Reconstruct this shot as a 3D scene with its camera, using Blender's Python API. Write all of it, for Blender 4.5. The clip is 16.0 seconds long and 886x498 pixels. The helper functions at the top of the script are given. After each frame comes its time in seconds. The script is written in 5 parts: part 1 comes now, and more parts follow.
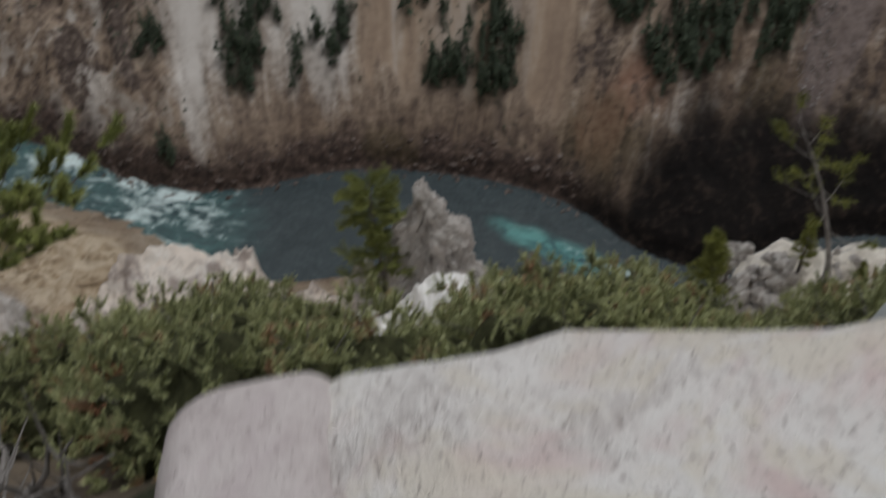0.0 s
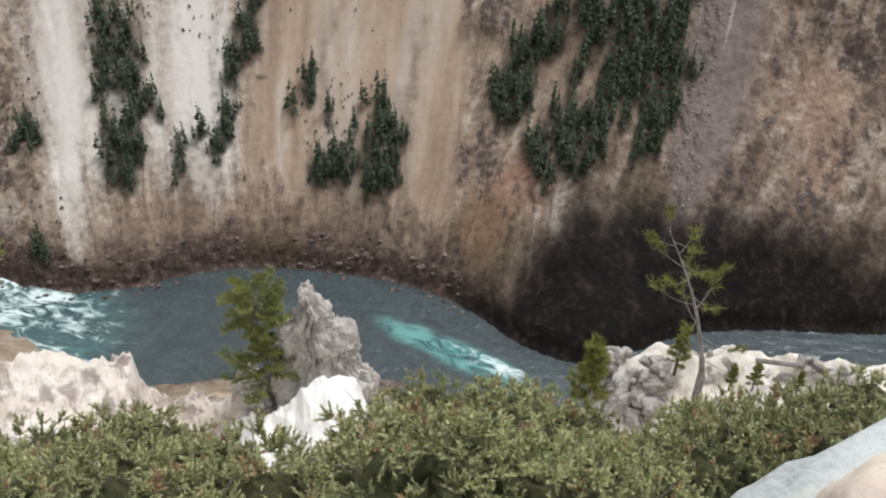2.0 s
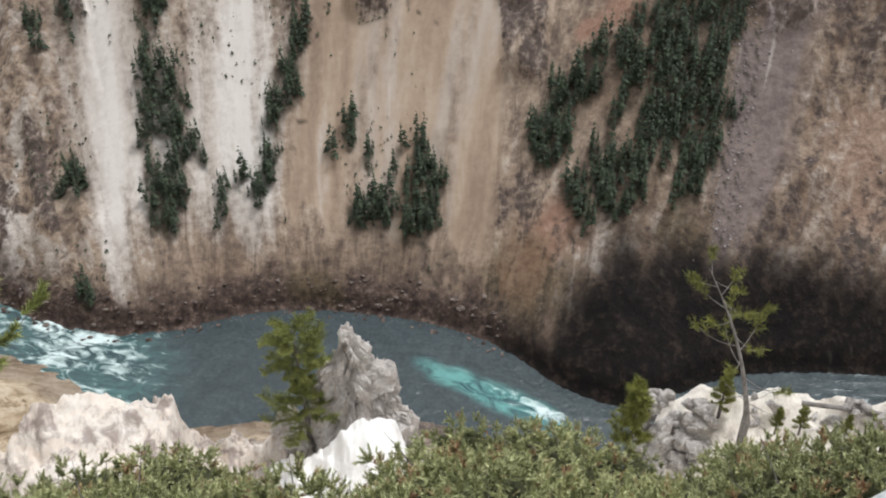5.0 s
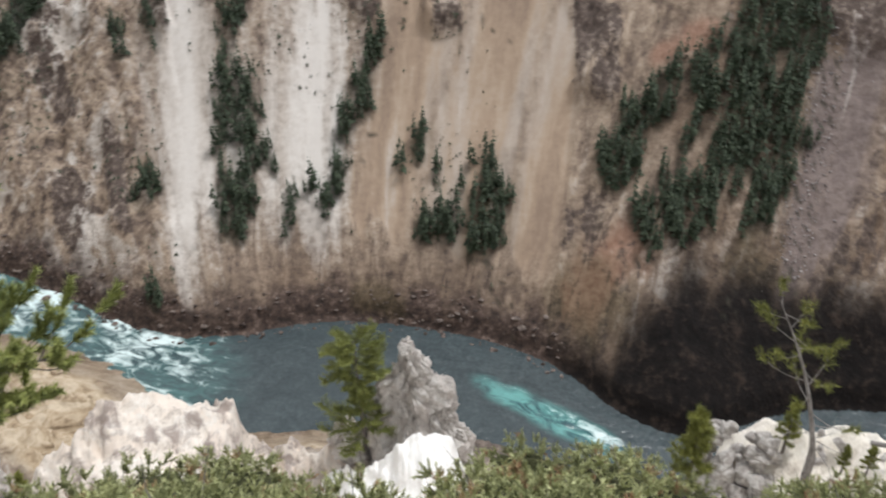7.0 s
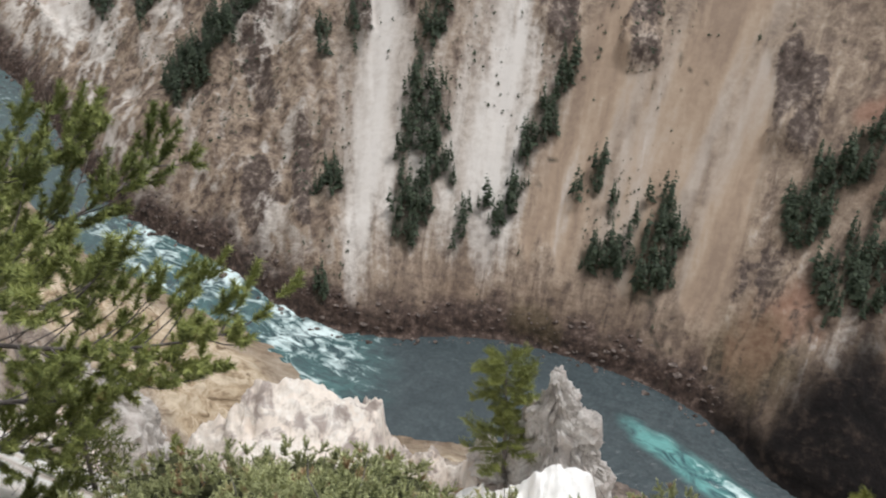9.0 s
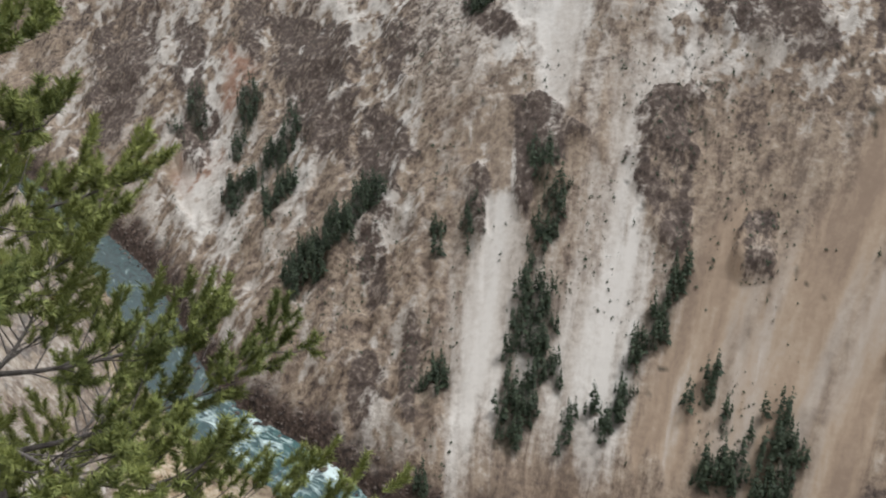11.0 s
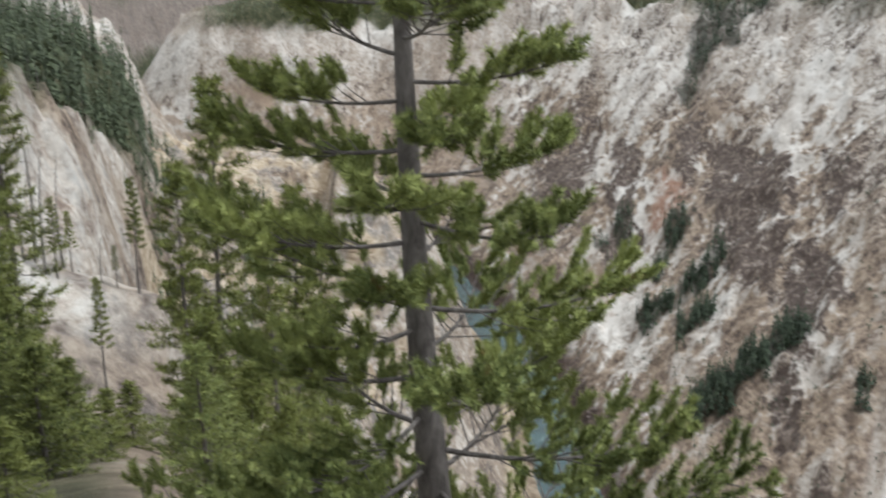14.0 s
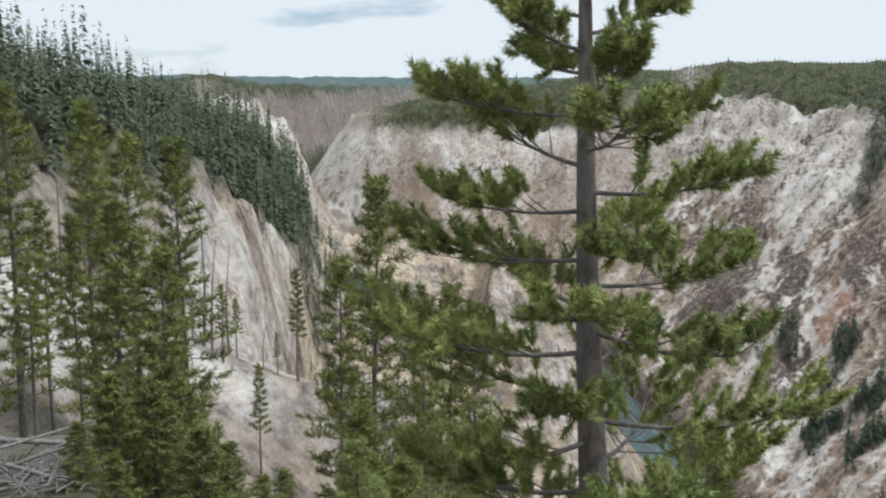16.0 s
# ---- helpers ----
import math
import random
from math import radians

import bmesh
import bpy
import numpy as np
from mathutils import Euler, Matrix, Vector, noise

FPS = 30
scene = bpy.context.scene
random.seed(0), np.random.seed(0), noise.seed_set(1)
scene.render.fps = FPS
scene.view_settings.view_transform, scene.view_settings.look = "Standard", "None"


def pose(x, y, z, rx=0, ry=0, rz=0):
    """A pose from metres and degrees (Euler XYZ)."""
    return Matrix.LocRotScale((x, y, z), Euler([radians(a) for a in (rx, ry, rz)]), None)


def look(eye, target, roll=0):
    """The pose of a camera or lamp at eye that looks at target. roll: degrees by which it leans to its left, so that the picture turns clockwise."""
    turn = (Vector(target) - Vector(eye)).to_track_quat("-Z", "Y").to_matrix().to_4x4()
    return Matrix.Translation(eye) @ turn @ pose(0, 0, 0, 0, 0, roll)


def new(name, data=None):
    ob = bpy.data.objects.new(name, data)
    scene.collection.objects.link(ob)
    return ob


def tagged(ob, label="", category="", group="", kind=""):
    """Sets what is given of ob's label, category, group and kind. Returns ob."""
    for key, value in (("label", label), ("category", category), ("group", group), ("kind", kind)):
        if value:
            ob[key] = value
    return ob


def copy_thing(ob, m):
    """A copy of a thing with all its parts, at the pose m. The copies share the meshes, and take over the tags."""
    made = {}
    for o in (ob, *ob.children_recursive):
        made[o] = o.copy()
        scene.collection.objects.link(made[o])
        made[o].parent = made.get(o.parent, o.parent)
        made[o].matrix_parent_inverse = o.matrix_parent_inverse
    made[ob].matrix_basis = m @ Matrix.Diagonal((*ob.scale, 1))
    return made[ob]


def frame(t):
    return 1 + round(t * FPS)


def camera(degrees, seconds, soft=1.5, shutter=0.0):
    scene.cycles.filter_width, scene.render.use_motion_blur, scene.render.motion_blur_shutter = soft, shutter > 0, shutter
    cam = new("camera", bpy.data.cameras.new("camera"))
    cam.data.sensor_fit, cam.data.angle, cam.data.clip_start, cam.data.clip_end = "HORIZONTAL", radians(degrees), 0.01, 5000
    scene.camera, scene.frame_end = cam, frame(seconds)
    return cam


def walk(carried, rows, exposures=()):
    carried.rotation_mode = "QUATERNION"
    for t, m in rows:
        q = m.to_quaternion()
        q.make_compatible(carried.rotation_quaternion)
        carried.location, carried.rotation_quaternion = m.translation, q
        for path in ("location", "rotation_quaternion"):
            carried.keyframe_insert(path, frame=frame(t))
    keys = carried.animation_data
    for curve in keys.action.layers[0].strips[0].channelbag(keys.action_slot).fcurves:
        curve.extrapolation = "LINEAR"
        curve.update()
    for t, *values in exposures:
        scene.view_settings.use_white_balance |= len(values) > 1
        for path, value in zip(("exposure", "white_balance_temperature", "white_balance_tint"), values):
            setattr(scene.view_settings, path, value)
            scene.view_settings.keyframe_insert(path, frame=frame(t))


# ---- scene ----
cam = camera(48.39, 16.0, soft=2.0, shutter=0.5)
PATH = [
    (0.0, pose(0.000, 0.000, 199.740, 45.58, 2.46, -2.36)),
    (0.5, pose(0.000, 0.000, 199.950, 49.72, 1.03, -6.25)),
    (1.0, pose(0.000, 0.000, 199.970, 49.68, 0.51, -6.26)),
    (1.5, pose(0.000, 0.000, 200.000, 51.83, -1.05, -6.56)),
    (2.0, pose(0.000, 0.000, 200.000, 51.22, -1.64, -7.57)),
    (2.5, pose(0.000, 0.000, 200.000, 52.08, -1.88, -7.90)),
    (3.0, pose(0.000, 0.000, 200.000, 51.76, -1.23, -8.38)),
    (3.5, pose(0.000, 0.000, 200.000, 52.01, -0.60, -7.26)),
    (4.0, pose(0.000, 0.000, 200.000, 53.49, -0.23, -5.44)),
    (4.2, pose(0.000, 0.000, 200.000, 53.29, -0.21, -5.98)),
    (6.5, pose(0.010, 0.000, 200.000, 54.51, 0.83, -4.95)),
    (7.0, pose(-0.030, 0.000, 200.000, 54.60, 0.00, -1.37)),
    (7.5, pose(-0.060, 0.000, 200.000, 55.42, -0.85, 3.95)),
    (8.0, pose(-0.090, 0.000, 200.000, 55.83, -1.06, 6.91)),
    (8.5, pose(-0.115, 0.000, 200.000, 55.62, -1.25, 9.04)),
    (9.0, pose(-0.130, 0.000, 200.000, 55.77, -1.19, 11.13)),
    (9.5, pose(-0.160, 0.005, 200.000, 58.71, -1.64, 13.92)),
    (9.7, pose(-0.180, 0.010, 200.000, 60.52, -1.71, 15.03)),
    (11.8, pose(-0.247, 0.032, 199.885, 68.78, 0.62, 20.39)),
    (12.0, pose(-0.277, 0.000, 199.885, 68.84, 0.26, 22.34)),
    (12.5, pose(-0.330, -0.057, 199.885, 68.54, -0.15, 25.33)),
    (13.0, pose(-0.462, -0.194, 199.900, 70.41, -0.19, 31.91)),
    (13.5, pose(-0.556, -0.294, 199.935, 72.51, -0.58, 38.17)),
    (14.0, pose(-0.612, -0.352, 199.968, 74.19, 0.18, 42.63)),
    (14.5, pose(-0.648, -0.390, 200.000, 76.44, 0.67, 46.50)),
    (15.0, pose(-0.672, -0.415, 200.010, 78.17, 0.33, 49.15)),
    (15.5, pose(-0.707, -0.452, 200.030, 79.02, -0.00, 50.42)),
    (16.0, pose(-0.740, -0.486, 200.042, 79.94, -0.16, 51.87)),
]

walk(cam, PATH, exposures=[(0.0, -1.2, 6150, 10), (0.2, -0.95, 6150, 10), (0.5, -0.45, 6150, 10), (0.9, -0.1, 6150, 10), (1.3, 0.0, 6150, 10), (8.6, 0.0, 6150, 10), (9.5, -0.2, 6150, 10), (12.0, -0.15, 6050, 7), (13.5, 0.04, 5930, 6), (14.5, 0.12, 5800, 5.5), (16.0, 0.06, 5750, 6)])

# ---------------------------------------------------------------- sky and sun: a thin bright overcast with gaps of blue
SUN_HIGH, SUN_FROM = radians(66), radians(45)
world = bpy.data.worlds.new("sky")
scene.world = world
world.use_nodes = True
wn, wl = world.node_tree.nodes, world.node_tree.links
sky = wn.new("ShaderNodeTexSky")
sky.sky_type, sky.sun_disc, sky.sun_elevation, sky.sun_rotation = "NISHITA", False, SUN_HIGH, SUN_FROM
sky.air_density, sky.dust_density, sky.altitude = 1.0, 2.0, 2400
where = wn.new("ShaderNodeTexCoord")
stretch = wn.new("ShaderNodeMapping")
stretch.inputs["Scale"].default_value = (1.0, 1.0, 4.5)
clouds = wn.new("ShaderNodeTexNoise")
clouds.inputs["Scale"].default_value, clouds.inputs["Detail"].default_value = 2.6, 6
edge = wn.new("ShaderNodeValToRGB")
edge.color_ramp.elements[0].position, edge.color_ramp.elements[1].position = 0.30, 0.37
white = wn.new("ShaderNodeMixRGB")
white.inputs[2].default_value = (9.5, 9.4, 9.2, 1)
back = wn["Background"]
back.inputs["Strength"].default_value = 0.086
wl.new(where.outputs["Generated"], stretch.inputs[0])
wl.new(stretch.outputs[0], clouds.inputs["Vector"])
wl.new(clouds.outputs["Fac"], edge.inputs[0])
wl.new(edge.outputs[0], white.inputs[0])
wl.new(sky.outputs[0], white.inputs[1])
wl.new(white.outputs[0], back.inputs["Color"])
sun = new("sun", bpy.data.lights.new("sun", "SUN"))
sun.data.energy, sun.data.angle, sun.data.color = 2.4, radians(12), (1.0, 0.97, 0.92)
sun.matrix_world = look((0, 0, 300), (-math.sin(SUN_FROM) * math.cos(SUN_HIGH), -math.cos(SUN_FROM) * math.cos(SUN_HIGH), 300 - math.sin(SUN_HIGH)))

# ---------------------------------------------------------------- materials
def material(name, rough=0.9):
    m = bpy.data.materials.new(name)
    m.use_nodes = True
    bsdf = m.node_tree.nodes["Principled BSDF"]
    bsdf.inputs["Roughness"].default_value = rough
    bsdf.inputs["Specular IOR Level"].default_value = 0.25
    return m, m.node_tree.nodes, m.node_tree.links, bsdf


def put(links, target, value):
    if isinstance(value, bpy.types.NodeSocket):
        links.new(value, target)
    elif isinstance(value, (tuple, list)) and len(value) == 3 and target.type == "RGBA":
        target.default_value = (*value, 1)
    else:
        target.default_value = value


def mix(nodes, links, fac, a, b, blend="MIX"):
    n = nodes.new("ShaderNodeMixRGB")
    n.blend_type = blend
    for k, v in enumerate((fac, a, b)):
        put(links, n.inputs[k], v)
    return n.outputs[0]


def calc(nodes, links, op, a, b=0.0, clamp=False):
    n = nodes.new("ShaderNodeMath")
    n.operation, n.use_clamp = op, clamp
    put(links, n.inputs[0], a)
    put(links, n.inputs[1], b)
    return n.outputs[0]


def speckle(nodes, links, scale, detail=5.0, squash=(1, 1, 1), rough=0.6, coords="Object", warp=0.0):
    c = nodes.new("ShaderNodeTexCoord")
    mp = nodes.new("ShaderNodeMapping")
    mp.inputs["Scale"].default_value = squash
    n = nodes.new("ShaderNodeTexNoise")
    n.inputs["Scale"].default_value, n.inputs["Detail"].default_value, n.inputs["Roughness"].default_value = scale, detail, rough
    n.inputs["Distortion"].default_value = warp
    links.new(c.outputs[coords], mp.inputs[0])
    links.new(mp.outputs[0], n.inputs["Vector"])
    return n.outputs["Fac"]


def steps(nodes, links, fac, stops):
    n = nodes.new("ShaderNodeValToRGB")
    ramp_ = n.color_ramp
    while len(ramp_.elements) < len(stops):
        ramp_.elements.new(0.5)
    for e, (p, c) in zip(ramp_.elements, stops):
        e.position, e.color = p, (*c, 1) if len(c) == 3 else c
    links.new(fac, n.inputs[0])
    return n.outputs[0]


def window(nodes, links, fac, lo, hi):
    n = nodes.new("ShaderNodeMapRange")
    n.interpolation_type = "SMOOTHSTEP"
    n.inputs["From Min"].default_value, n.inputs["From Max"].default_value = lo, hi
    links.new(fac, n.inputs["Value"])
    return n.outputs["Result"]


def relief(nodes, links, bsdf, height, distance, strength=0.6):
    b = nodes.new("ShaderNodeBump")
    b.inputs["Distance"].default_value = distance
    put(links, b.inputs["Strength"], strength)
    links.new(height, b.inputs["Height"])
    links.new(b.outputs[0], bsdf.inputs["Normal"])


def channels(nodes, links, name):
    a = nodes.new("ShaderNodeAttribute")
    a.attribute_name = name
    s = nodes.new("ShaderNodeSeparateColor")
    links.new(a.outputs["Color"], s.inputs[0])
    return [s.outputs[0], s.outputs[1], s.outputs[2], a.outputs["Alpha"]]


def canyon_material():
    m, n, l, bsdf = material("canyon_rock", 0.95)
    pale, tan, dark, wood = channels(n, l, "cover_a")
    orange, lilac, wet_or_shade, moss = channels(n, l, "cover_b")
    sand, soil, chalk, gravel = channels(n, l, "cover_c")
    streak, rust, grit, crag = channels(n, l, "cover_d")
    scree_, way_s, way_d, cliff = channels(n, l, "cover_e")
    fall = n.new("ShaderNodeCombineXYZ")
    l.new(calc(n, l, "MULTIPLY", way_s, 1000.0), fall.inputs[0])
    l.new(calc(n, l, "MULTIPLY", way_d, 300.0), fall.inputs[1])
    flutes = n.new("ShaderNodeTexNoise")
    flutes.inputs["Scale"].default_value, flutes.inputs["Detail"].default_value, flutes.inputs["Roughness"].default_value = 0.23, 8, 0.68
    flutes.inputs["Distortion"].default_value = 0.5
    l.new(fall.outputs[0], flutes.inputs["Vector"])
    flute = mix(n, l, cliff, flutes.outputs["Fac"], speckle(n, l, 1.0, 8, squash=(0.2, 0.2, 0.055), rough=0.68, warp=0.5))
    fine = speckle(n, l, 0.42, 10, rough=0.66)
    mid = speckle(n, l, 0.13, 6, rough=0.65, warp=0.6)
    ridge = n.new("ShaderNodeTexNoise")
    ridge.noise_type, ridge.normalize = "RIDGED_MULTIFRACTAL", True
    ridge.inputs["Scale"].default_value, ridge.inputs["Detail"].default_value, ridge.inputs["Roughness"].default_value = 0.11, 8, 0.62
    ridge.inputs["Distortion"].default_value = 0.7
    spot = n.new("ShaderNodeTexCoord")
    l.new(spot.outputs["Object"], ridge.inputs["Vector"])
    # bare rock: pale tan ribs, grey-brown hollows
    rock = steps(n, l, mix(n, l, 0.45, mix(n, l, 0.6, mid, fine), flute), [(0.36, (0.10, 0.073, 0.06)), (0.45, (0.23, 0.175, 0.138)), (0.52, (0.40, 0.312, 0.232)), (0.62, (0.60, 0.50, 0.395))])
    col = mix(n, l, calc(n, l, "MULTIPLY", streak, calc(n, l, "SUBTRACT", 0.35, calc(n, l, "MULTIPLY", cliff, 0.3))), rock, (0.42, 0.34, 0.265))
    drift = mix(n, l, 0.18, mix(n, l, 0.45, streak, flutes.outputs["Fac"]), fine)
    screes = steps(n, l, drift, [(0.28, (0.36, 0.27, 0.20)), (0.42, (0.48, 0.365, 0.265)), (0.5, (0.545, 0.43, 0.32)), (0.58, (0.57, 0.475, 0.385)), (0.72, (0.62, 0.545, 0.47))])
    col = mix(n, l, calc(n, l, "MULTIPLY", tan, 0.9), col, screes)
    col = mix(n, l, calc(n, l, "MULTIPLY", lilac, 0.85), col, steps(n, l, fine, [(0.3, (0.16, 0.128, 0.12)), (0.7, (0.31, 0.258, 0.245))]))
    col = mix(n, l, orange, col, steps(n, l, fine, [(0.3, (0.32, 0.175, 0.12)), (0.7, (0.50, 0.32, 0.235))]))
    grain = calc(n, l, "SUBTRACT", mix(n, l, 0.55, fine, flute), 0.5)
    rugged = calc(n, l, "SUBTRACT", 1.0, scree_)
    some_pale = calc(n, l, "MULTIPLY", calc(n, l, "MULTIPLY", pale, 4.0, True), rugged)
    loose = calc(n, l, "MULTIPLY", calc(n, l, "MULTIPLY", calc(n, l, "SUBTRACT", drift, 0.5), calc(n, l, "MULTIPLY", pale, 4.0, True)), scree_)
    pale = window(n, l, calc(n, l, "ADD", calc(n, l, "ADD", pale, calc(n, l, "MULTIPLY", loose, 1.6)), calc(n, l, "MULTIPLY", calc(n, l, "MULTIPLY", grain, some_pale), 2.6)), 0.1, 0.95)
    some_dark = calc(n, l, "MULTIPLY", dark, 4.0, True)
    dark = window(n, l, calc(n, l, "SUBTRACT", dark, calc(n, l, "MULTIPLY", calc(n, l, "MULTIPLY", grain, some_dark), 4.0)), 0.08, 0.92)
    col = mix(n, l, pale, col, steps(n, l, mix(n, l, 0.75, fine, drift), [(0.32, (0.46, 0.40, 0.34)), (0.48, (0.68, 0.625, 0.56)), (0.64, (0.84, 0.80, 0.74))]))
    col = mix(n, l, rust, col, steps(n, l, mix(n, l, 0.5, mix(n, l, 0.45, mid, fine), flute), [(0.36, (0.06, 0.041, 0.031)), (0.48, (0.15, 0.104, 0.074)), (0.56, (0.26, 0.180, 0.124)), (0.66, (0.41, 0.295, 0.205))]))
    darkc = steps(n, l, mix(n, l, 0.4, fine, flute), [(0.38, (0.075, 0.058, 0.050)), (0.51, (0.165, 0.128, 0.108)), (0.64, (0.42, 0.355, 0.30))])
    col = mix(n, l, dark, col, darkc)
    thin = window(n, l, ridge.outputs["Fac"], 0.50, 0.72)
    col = mix(n, l, calc(n, l, "MULTIPLY", calc(n, l, "MULTIPLY", thin, calc(n, l, "ADD", 0.15, calc(n, l, "MULTIPLY", cliff, 0.6))), calc(n, l, "SUBTRACT", 1.0, calc(n, l, "MAXIMUM", tan, rust), True)), col, (0.66, 0.60, 0.53))
    col = mix(n, l, gravel, col, steps(n, l, fine, [(0.35, (0.035, 0.028, 0.025)), (0.55, (0.12, 0.085, 0.07)), (0.7, (0.30, 0.23, 0.19))]))
    col = mix(n, l, wood, col, steps(n, l, fine, [(0.35, (0.022, 0.028, 0.018)), (0.7, (0.07, 0.066, 0.044))]))
    col = mix(n, l, calc(n, l, "MULTIPLY", moss, 0.75), col, steps(n, l, fine, [(0.3, (0.055, 0.048, 0.02)), (0.7, (0.125, 0.10, 0.042))]))
    # wall foot: the hollow's shade is put into this near-black rock colour
    col = mix(n, l, wet_or_shade, col, steps(n, l, mix(n, l, 0.5, fine, mid), [(0.36, (0.005, 0.0045, 0.0045)), (0.52, (0.014, 0.011, 0.010)), (0.66, (0.060, 0.044, 0.034))]))
    col = mix(n, l, 1.0, col, (0.80, 0.79, 0.80), "MULTIPLY")
    bands = speckle(n, l, 0.10, 5, squash=(0.35, 1.6, 6.0), warp=0.8)
    col = mix(n, l, calc(n, l, "MULTIPLY", sand, calc(n, l, "SUBTRACT", 1.0, calc(n, l, "MULTIPLY", gravel, 0.8))), col, steps(n, l, mix(n, l, 0.2, bands, mid), [(0.36, (0.19, 0.135, 0.085)), (0.45, (0.44, 0.34, 0.23)), (0.60, (0.64, 0.54, 0.41))]))
    col = mix(n, l, soil, col, steps(n, l, mix(n, l, 0.5, mid, fine), [(0.38, (0.030, 0.036, 0.018)), (0.52, (0.075, 0.078, 0.04)), (0.66, (0.22, 0.19, 0.13))]))
    # blue-green distance haze, mixed into the ground colour of the far forest
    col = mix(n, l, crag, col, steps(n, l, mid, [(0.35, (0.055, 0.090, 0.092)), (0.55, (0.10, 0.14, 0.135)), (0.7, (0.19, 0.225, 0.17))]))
    col = mix(n, l, chalk, col, steps(n, l, mix(n, l, 0.5, mid, fine), [(0.38, (0.36, 0.28, 0.235)), (0.46, (0.72, 0.65, 0.58)), (0.55, (0.90, 0.88, 0.84))]))
    col = mix(n, l, calc(n, l, "MULTIPLY", grit, 0.85), col, (0.045, 0.042, 0.032))
    l.new(col, bsdf.inputs["Base Color"])
    relief(n, l, bsdf, mix(n, l, 0.35, mix(n, l, 0.5, mid, flute), fine), 2.8, calc(n, l, "SUBTRACT", calc(n, l, "ADD", 0.5, calc(n, l, "MULTIPLY", cliff, 0.4)), calc(n, l, "MULTIPLY", scree_, 0.42)))
    return m


def water_material():
    m, n, l, bsdf = material("river_water", 0.12)
    bsdf.inputs["Specular IOR Level"].default_value = 0.5
    foam, teal, _, _ = channels(n, l, "foam")
    flow = speckle(n, l, 0.8, 7, rough=0.6, coords="UV", warp=1.2)
    fine = speckle(n, l, 0.8, 6, rough=0.65)
    swirl = speckle(n, l, 0.12, 5, rough=0.6, warp=1.5)
    deep = steps(n, l, mix(n, l, 0.5, fine, swirl), [(0.34, (0.030, 0.042, 0.047)), (0.5, (0.046, 0.062, 0.068)), (0.66, (0.072, 0.092, 0.098))])
    col = mix(n, l, teal, deep, steps(n, l, flow, [(0.35, (0.03, 0.085, 0.098)), (0.6, (0.14, 0.36, 0.34))]))
    whites = calc(n, l, "MULTIPLY", foam, 1.0)
    cut = window(n, l, calc(n, l, "ADD", calc(n, l, "MULTIPLY", whites, 0.45), flow), 0.66, 0.92)
    col = mix(n, l, cut, col, (0.68, 0.80, 0.80))
    l.new(col, bsdf.inputs["Base Color"])
    l.new(window(n, l, calc(n, l, "SUBTRACT", 1.0, cut), 1.0, 0.0), bsdf.inputs["Roughness"])
    rgh = n.new("ShaderNodeMapRange")
    rgh.inputs["To Min"].default_value, rgh.inputs["To Max"].default_value = 0.22, 0.8
    l.new(cut, rgh.inputs["Value"])
    l.new(rgh.outputs[0], bsdf.inputs["Roughness"])
    relief(n, l, bsdf, mix(n, l, 0.6, flow, speckle(n, l, 0.55, 5, rough=0.6, warp=0.6)), 0.5, 0.6)
    return m


CANYON, WATER = canyon_material(), water_material()


def leaf_material(name, dark, light, dead=None, rough=0.65, withered=0.63, clump=1.1):
    """Foliage that varies from blade to blade and from plant to plant."""
    m, n, l, bsdf = material(name, rough)
    geo = n.new("ShaderNodeNewGeometry")
    info = n.new("ShaderNodeObjectInfo")
    big = speckle(n, l, clump, 3)
    f = calc(n, l, "ADD", calc(n, l, "MULTIPLY", geo.outputs["Random Per Island"], 0.38), calc(n, l, "MULTIPLY", big, 0.62))
    f = calc(n, l, "ADD", f, calc(n, l, "MULTIPLY", info.outputs["Random"], 0.15))
    col = steps(n, l, f, [(0.30, dark), (0.78, light)])
    if dead:
        brown = window(n, l, speckle(n, l, 2.6, 3), withered, withered + 0.09)
        col = mix(n, l, brown, col, dead)
    l.new(col, bsdf.inputs["Base Color"])
    bsdf.inputs["Subsurface Weight"].default_value = 0.0
    return m


def bark_material(name, a, b, scale=9.0):
    m, n, l, bsdf = material(name, 0.9)
    plates = speckle(n, l, scale, 8, squash=(1, 1, 0.35), rough=0.7, warp=0.8)
    blot = speckle(n, l, scale * 0.2, 3)
    col = steps(n, l, mix(n, l, 0.3, plates, blot), [(0.33, a), (0.52, b), (0.72, tuple(min(1, 1.9 * c) for c in b))])
    l.new(col, bsdf.inputs["Base Color"])
    relief(n, l, bsdf, plates, 0.03, 0.9)
    return m


